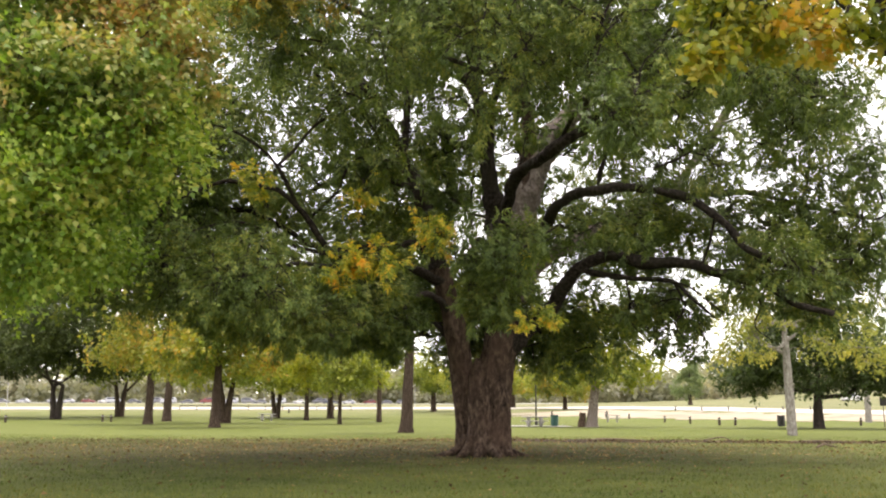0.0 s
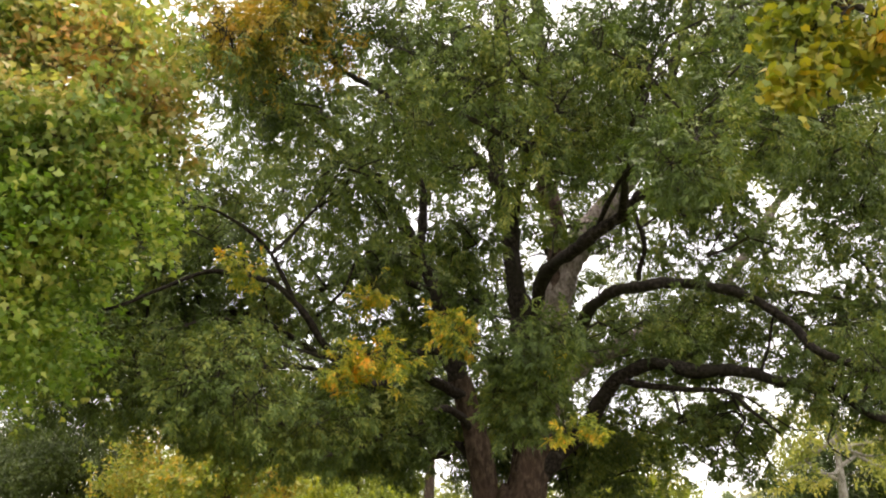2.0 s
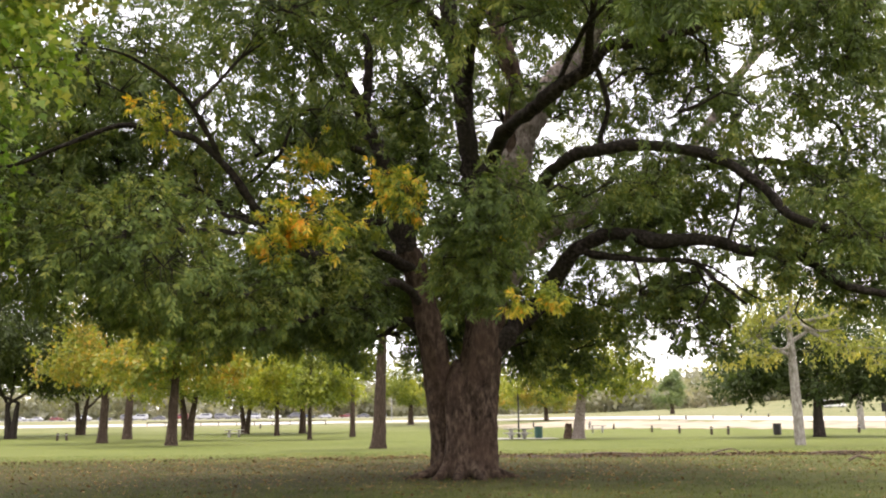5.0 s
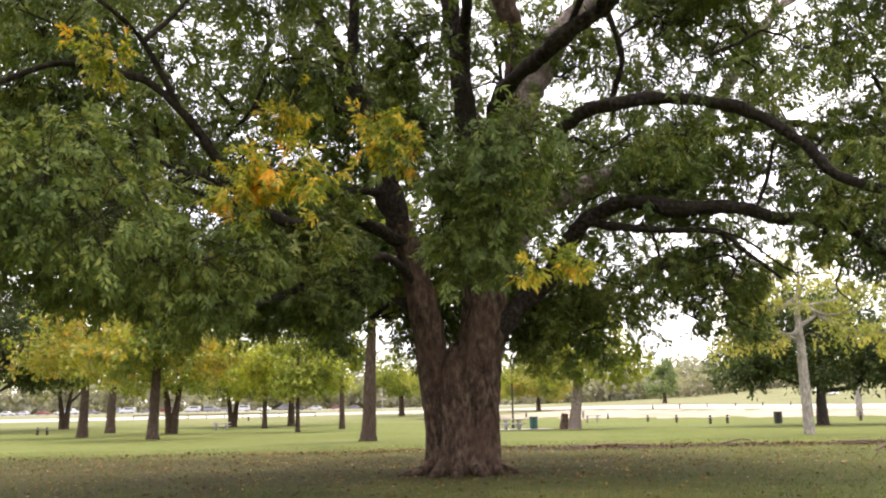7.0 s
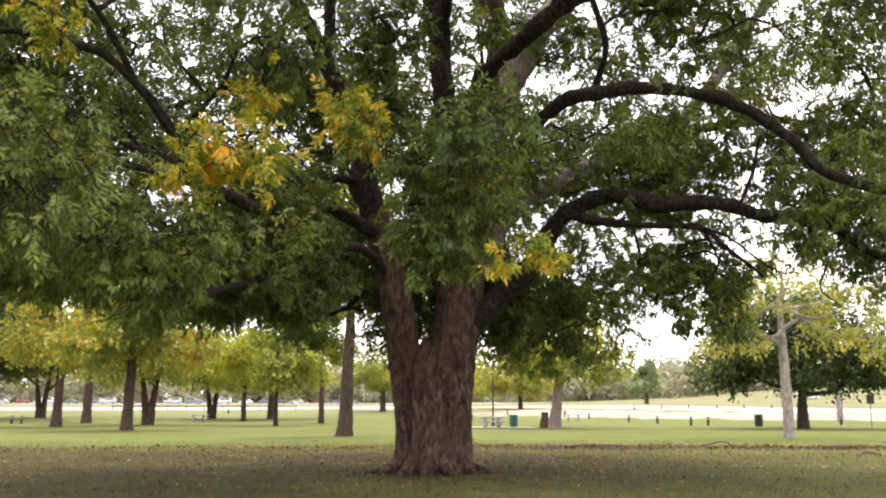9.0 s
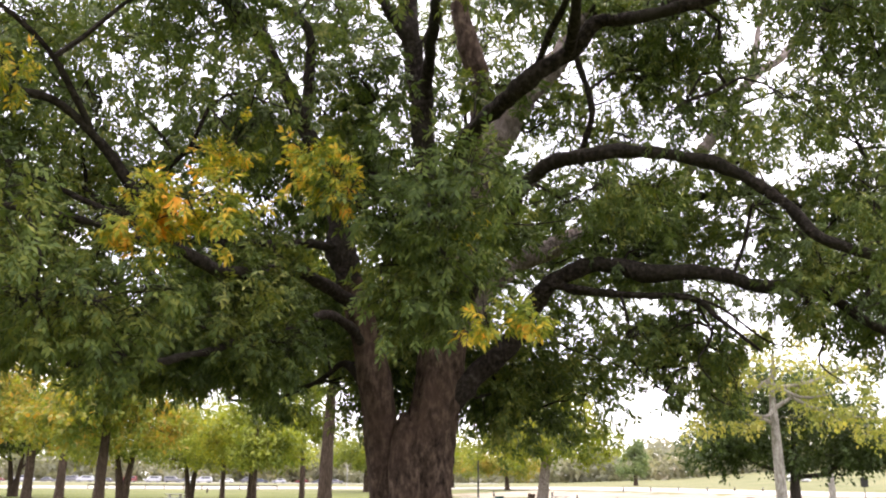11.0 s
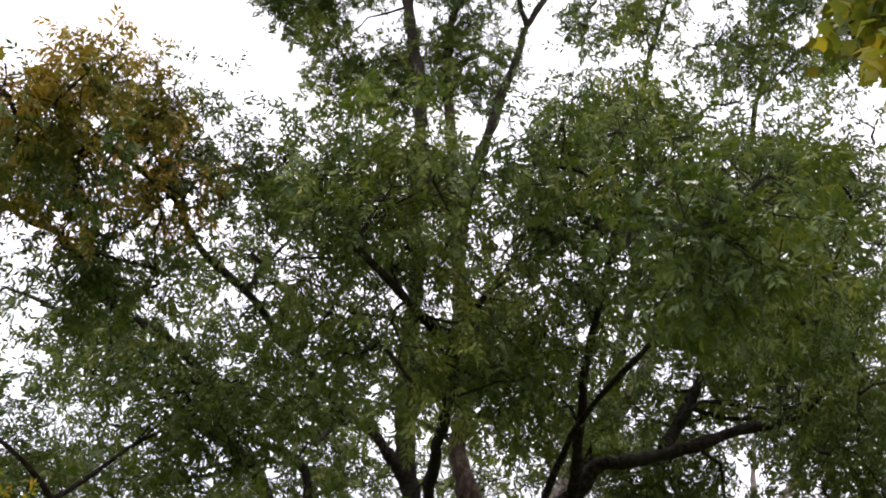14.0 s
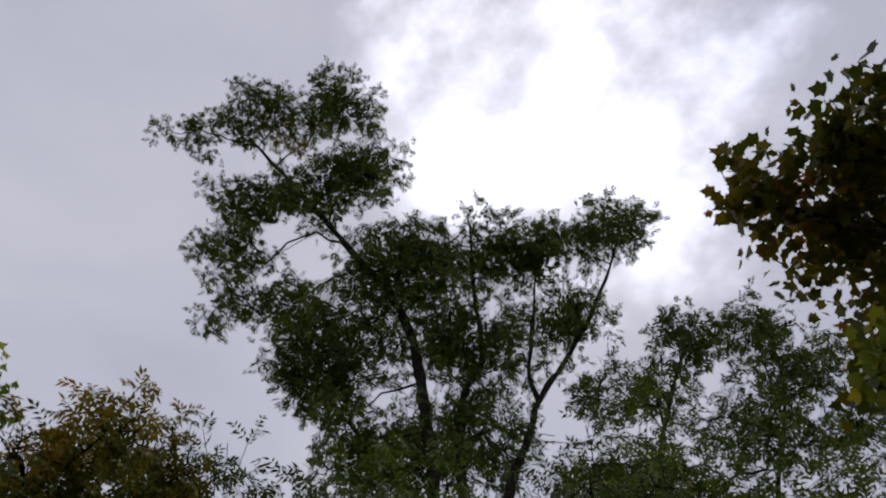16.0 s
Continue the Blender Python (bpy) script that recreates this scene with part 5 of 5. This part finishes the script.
def lamp_post(x, y, h, label):
    t = thing("lamp_post", label, "lamp post", on_ground(x, y))
    part("pole", turned(bmesh.new(), [(0.13, -0.1), (0.13, 0.25), (0.075, 0.32), (0.05, h)], 10), BLACK_METAL if h < 6 else GREY_METAL, t)
    part("arm", box(bmesh.new(), -0.03, 0.75, -0.03, 0.03, h - 0.08, h - 0.02, 0.01), GREY_METAL, t)
    part("lamp_head", box(bmesh.new(), 0.45, 1.05, -0.12, 0.12, h - 0.10, h + 0.03, 0.03), BLACK_METAL, t, "dark lamp head")


lamp_post(8.0, 82.0, 5.2, "slim dark lamp post behind the picnic table")
lamp_post(-5.3, 184.0, 6.5, "grey lamp post beside the road")
lamp_post(-80.0, 176.0, 7.5, "grey lamp post by the parked cars")


def notice_sign(x, y):
    t = thing("notice_sign", "small dark sign on a thin steel post", "sign", on_ground(x, y))
    part("pole", turned(bmesh.new(), [(0.03, -0.1), (0.03, 2.3)], 8), BLACK_METAL, t)
    part("panel", box(bmesh.new(), -0.28, 0.28, -0.05, -0.03, 1.7, 2.35, 0.006), BLACK_METAL, t, "dark blank sign panel")


notice_sign(34.5, 75.0)


def stump(x, y):
    t = thing("tree_stump", "short broken stump beside a leaning tree", "stump", on_ground(x, y))
    g = np.random.default_rng(4)
    v, f = tube(spline([(x, y, t.location.z - 0.1, 0.40), (x - 0.02, y, t.location.z + 0.4, 0.29), (x + 0.04, y, t.location.z + 1.1, 0.24)], 9), 14, 0.08, g)
    link_mesh("stump_wood", v, f, BARK, t, "", True)


stump(10.95, 75.2)


def guard_rail(x0, x1, y):
    t = thing("guard_rail", "low dark guard rail along the road edge", "guard rail", on_ground((x0 + x1) / 2, y))
    n = int((x1 - x0) / 3.0)
    zs = [float(ground_z(x0 + 3.0 * k, y)) for k in range(n + 1)]
    for k in range(n + 1):
        x = x0 + 3.0 * k
        v, f = tube([(x, y, zs[k] - 0.1, 0.07), (x, y, zs[k] + 0.75, 0.07)], 6)
        link_mesh("post", v, f, WOOD_POST, t)
        if k < n:
            v, f = tube([(x, y, zs[k] + 0.66, 0.08), (x + 3.0, y, zs[k + 1] + 0.66, 0.08)], 6)
            link_mesh("rail", v, f, WOOD_POST, t)


guard_rail(-46.0, -14.0, 168.0)


def car_body(bm, length, width, tall, van):
    """The hull: a lengthwise outline swept across, narrower at the roof."""
    if van:
        side = [(-0.5, 0.22), (-0.5, 0.62), (-0.47, 0.96), (-0.42, 1.0), (0.16, 1.0), (0.30, 0.66), (0.48, 0.55), (0.5, 0.40), (0.5, 0.22)]
    else:
        side = [(-0.5, 0.25), (-0.5, 0.60), (-0.40, 0.66), (-0.28, 0.97), (-0.20, 1.0), (0.05, 1.0), (0.20, 0.66), (0.46, 0.56), (0.5, 0.44), (0.5, 0.25)]
    rows = []
    for s in (-1, 1):
        rows.append([bm.verts.new((x * length, s * width / 2 * (1 - 0.22 * max(0, z - 0.62) / 0.38), z * tall)) for x, z in side])
    k = len(side)
    for j in range(k):
        bm.faces.new((rows[0][j], rows[0][(j + 1) % k], rows[1][(j + 1) % k], rows[1][j]))
    bm.faces.new(rows[0][::-1])
    bm.faces.new(rows[1])
    return bm


def make_car(x, y, turn, color, label, van=False):
    t = thing("parked_car", label, "car", on_ground(x, y), "parked cars", turn)
    paint = plain_material("car_paint", color, 0.3, 0.1, 0.05, 3, 0.0)
    ln, wd, hg = (5.2, 1.95, 2.0) if van else (4.5, 1.78, 1.46)
    part("body", car_body(bmesh.new(), ln, wd, hg, van), paint, t)
    for s in (-1, 1):
        bm = bmesh.new()
        za, zb = hg * 0.67, hg * 0.93
        xa, xb = (-0.44, 0.17) if van else (-0.32, 0.12)
        quad = [(xa * ln, za), (xb * ln, za), ((xb - 0.07) * ln, zb), ((xa + 0.07) * ln, zb)]
        lo = [bm.verts.new((px, s * (wd / 2 * (1 - 0.22 * max(0, pz / hg - 0.62) / 0.38) + 0.012), pz)) for px, pz in quad]
        bm.faces.new(lo)
        part("side_window", bm, CAR_GLASS, t, "dark window glass")
        for xx in (-0.31, 0.31):
            bm = bmesh.new()
            turned(bm, [(0.20, -0.11), (0.31, -0.11), (0.33, -0.08), (0.33, 0.08), (0.31, 0.11), (0.20, 0.11)], 16)
            bmesh.ops.transform(bm, matrix=pose(xx * ln, s * (wd / 2 - 0.08), 0.32, 90, 0, 0), verts=bm.verts)
            wheel = part("wheel", bm, TYRE, t, "black tyre")
            bm = turned(bmesh.new(), [(0.18, -0.118), (0.16, 0.118)], 12)
            bmesh.ops.transform(bm, matrix=pose(xx * ln, s * (wd / 2 - 0.08), 0.32, 90, 0, 0), verts=bm.verts)
            part("rim", bm, GREY_METAL, wheel)


LOT = plain_material("pale_asphalt", (0.30, 0.29, 0.28), 0.9, 0, 0.2, 0.1)
ribbon("parking_lot", [(-260, 322), (-160, 326), (-80, 330), (-10, 334), (40, 338)], 24.0, 0.05, LOT, "pale worn asphalt of a far parking lot", "parking lot")
tones = [((0.10, 0.10, 0.11), "black"), ((0.38, 0.39, 0.41), "silver"), ((0.05, 0.06, 0.09), "dark blue"), ((0.62, 0.62, 0.60), "white"), ((0.14, 0.14, 0.15), "dark grey"), ((0.16, 0.03, 0.03), "dark red")]
pick = random.Random(12)
for k in range(27):
    tone, word = tones[pick.choice((0, 1, 1, 2, 3, 4, 4, 5))]
    van = pick.random() < 0.3
    make_car(-172 + 6.1 * k + pick.uniform(-0.8, 0.8), 322 + pick.choice((0, 0, 9)) + k * 0.25, pick.uniform(-6, 6) + pick.choice((0, 180)), tone, word + (" van" if van else " car") + " parked in the far lot", van)
make_car(102.6, 240.0, 4, (0.66, 0.66, 0.66), "white van parked on the far slope", True)

# ---- litter and grass ----


def fallen_stick(knots, r, label):
    t = thing("fallen_branch", label, "branch", on_ground(knots[0][0], knots[0][1]), "fallen branches")
    g = np.random.default_rng(int(abs(knots[0][0]) * 100))
    rows = [(x, y, float(ground_z(x, y)) + h, r * (1 - 0.6 * i / len(knots))) for i, (x, y, h) in enumerate(knots)]
    v, f = tube(spline(rows, 12), 6, 0.1, g)
    link_mesh("stick", v, f, DEAD_WOOD, t)


fallen_stick([(11.2, 41.5, 0.04), (11.7, 41.7, 0.14), (12.1, 41.6, 0.19), (12.5, 41.9, 0.05)], 0.04, "dead fallen branch arched over the leaf litter")
fallen_stick([(6.0, 40.8, 0.05), (7.2, 41.1, 0.10), (8.6, 40.9, 0.05)], 0.05, "grey dead branch lying in leaf litter")
fallen_stick([(13.2, 34.0, 0.03), (13.5, 34.1, 0.14), (13.9, 34.0, 0.04)], 0.05, "dark broken stick on the grass")
fallen_stick([(14.5, 40.4, 0.04), (16.0, 40.9, 0.09), (17.4, 40.7, 0.04)], 0.045, "long grey stick lying in the grass")

BLADE = leaf_material("grass_blade", [(0.028, 0.044, 0.008), (0.048, 0.070, 0.011), (0.084, 0.096, 0.019), (0.155, 0.128, 0.040)], (0.45, 0.48, 0.2), 0.25, 0.7)
LITTER = leaf_material("fallen_leaf", [(0.036, 0.023, 0.010), (0.070, 0.044, 0.018), (0.12, 0.080, 0.034), (0.23, 0.165, 0.080)], (0.4, 0.35, 0.2), 0.5, 0.8)
SPIKE = np.array([(0, 0.5), (1, 0), (0, -0.5)])


def grow_grass():
    g = np.random.default_rng(55)
    n = 125000
    y = 13 + 36 * g.uniform(0, 1, n) ** 1.25
    x = g.uniform(-0.62, 0.68, n) * (y + 4)
    worn = np.exp(-(((x + 1) / 14) ** 4 + ((y - 31) / 9) ** 4))
    keep = g.uniform(0, 1, n) > worn * 0.6
    x, y = x[keep], y[keep]
    P = np.stack([x, y, ground_z(x, y) - 0.005], 1)
    D = np.stack([g.normal(0, 0.45, len(x)), g.normal(0, 0.45, len(x)), np.ones(len(x))], 1)
    N = g.normal(0, 1, P.shape) * np.array([1, 1, 0.1])
    leaves = Leaves()
    leaves.add(P, D, N, g.uniform(0.03, 0.085, len(x)), g.uniform(0.010, 0.022, len(x)))
    ob = leaves.link("grass", BLADE, None, outline=SPIKE)
    tagged(ob, "short uneven park grass with straw-coloured blades", "grass", kind="stuff")


def drop_leaves():
    g = np.random.default_rng(56)
    n = 6500
    y = np.concatenate([g.normal(33, 5.5, n), 14 + 30 * g.uniform(0, 1, n // 2), g.normal(41, 0.9, n // 3)])
    x = np.concatenate([g.normal(0, 9, n), g.uniform(-18, 20, n // 2), g.uniform(-6, 26, n // 3)])
    P = np.stack([x, y, ground_z(x, y) + g.uniform(0.012, 0.05, len(x))], 1)
    D = np.stack([g.normal(0, 1, len(x)), g.normal(0, 1, len(x)), g.normal(0, 0.25, len(x))], 1)
    N = np.array([0, 0, 1.0]) + g.normal(0, 0.4, P.shape)
    L = g.uniform(0.045, 0.12, len(x))
    leaves = Leaves()
    leaves.add(P, D, N, L, L * 0.6)
    ob = leaves.link("leaf_litter", LITTER, None)
    tagged(ob, "dry brown and tan fallen leaves scattered on the ground", "leaves", kind="stuff")


def litter_bank():
    """A low, ragged bank of rotted leaves and mulch beyond the trunk; its dark colour also paints the shade's edge."""
    g = np.random.default_rng(57)
    xs = np.linspace(1.5, 34, 220)
    prof = [(-1.5, -0.03), (-0.7, 0.035), (0.0, 0.06), (0.6, 0.035), (1.3, -0.03)]
    verts, faces = [], []
    for k, x in enumerate(xs):
        fade = min(1.0, (x - 1.5) / 2 + 0.2, (34 - x) / 4 + 0.1) * max(0.0, 0.75 + 1.5 * noise.noise((x * 0.8, 3.0, 0))) * (1.25 if x < 8 else 0.8)
        wob = 0.35 * math.sin(x * 0.7) + 0.25 * math.sin(x * 1.9 + 1)
        for d, h in prof:
            y = 40.6 + 0.02 * x + wob + d * (1 + 0.3 * g.normal())
            verts.append((x, y, float(ground_z(x, y)) + (h * fade * g.uniform(0.5, 1.5) if h > 0 else h)))
        if k:
            o = k * 5
            faces.extend((o - 5 + j, o + j, o + j + 1, o - 4 + j) for j in range(4))
    m = plain_material("leaf_mulch_shade", (0.040, 0.027, 0.016), 0.95, 0, 0.5, 9, 0.8)
    tagged(link_mesh("mulch_shade_edge", verts, faces, m), "low bank of rotted leaves beyond the trunk, painted dark as the shade's edge", "mulch", kind="stuff")
    drift = Leaves()
    n = 5000
    x = np.where(g.uniform(0, 1, n) < 0.85, g.uniform(1.0, 33, n), g.uniform(-16, 2, n))
    y = 40.6 + 0.02 * x + 0.35 * np.sin(x * 0.7) + 0.25 * np.sin(x * 1.9 + 1) + g.normal(0, 0.8, n)
    P = np.stack([x, y, ground_z(x, y) + g.uniform(0.01, 0.07, n)], 1)
    L = g.uniform(0.06, 0.15, n)
    drift.add(P, ball(g, n) * np.array([1, 1, 0.35]), np.array([0, 0, 1.0]) + g.normal(0, 0.5, P.shape), L, L * 0.6)
    ob = drift.link("leaf_drift", plain_material("dead_leaf_drift", (0.075, 0.048, 0.026), 0.9, 0, 0.6, 3.0), None)
    tagged(ob, "drift of brown dead leaves and bark along the bank", "leaf litter", kind="stuff")


litter_bank()
grow_grass()
drop_leaves()
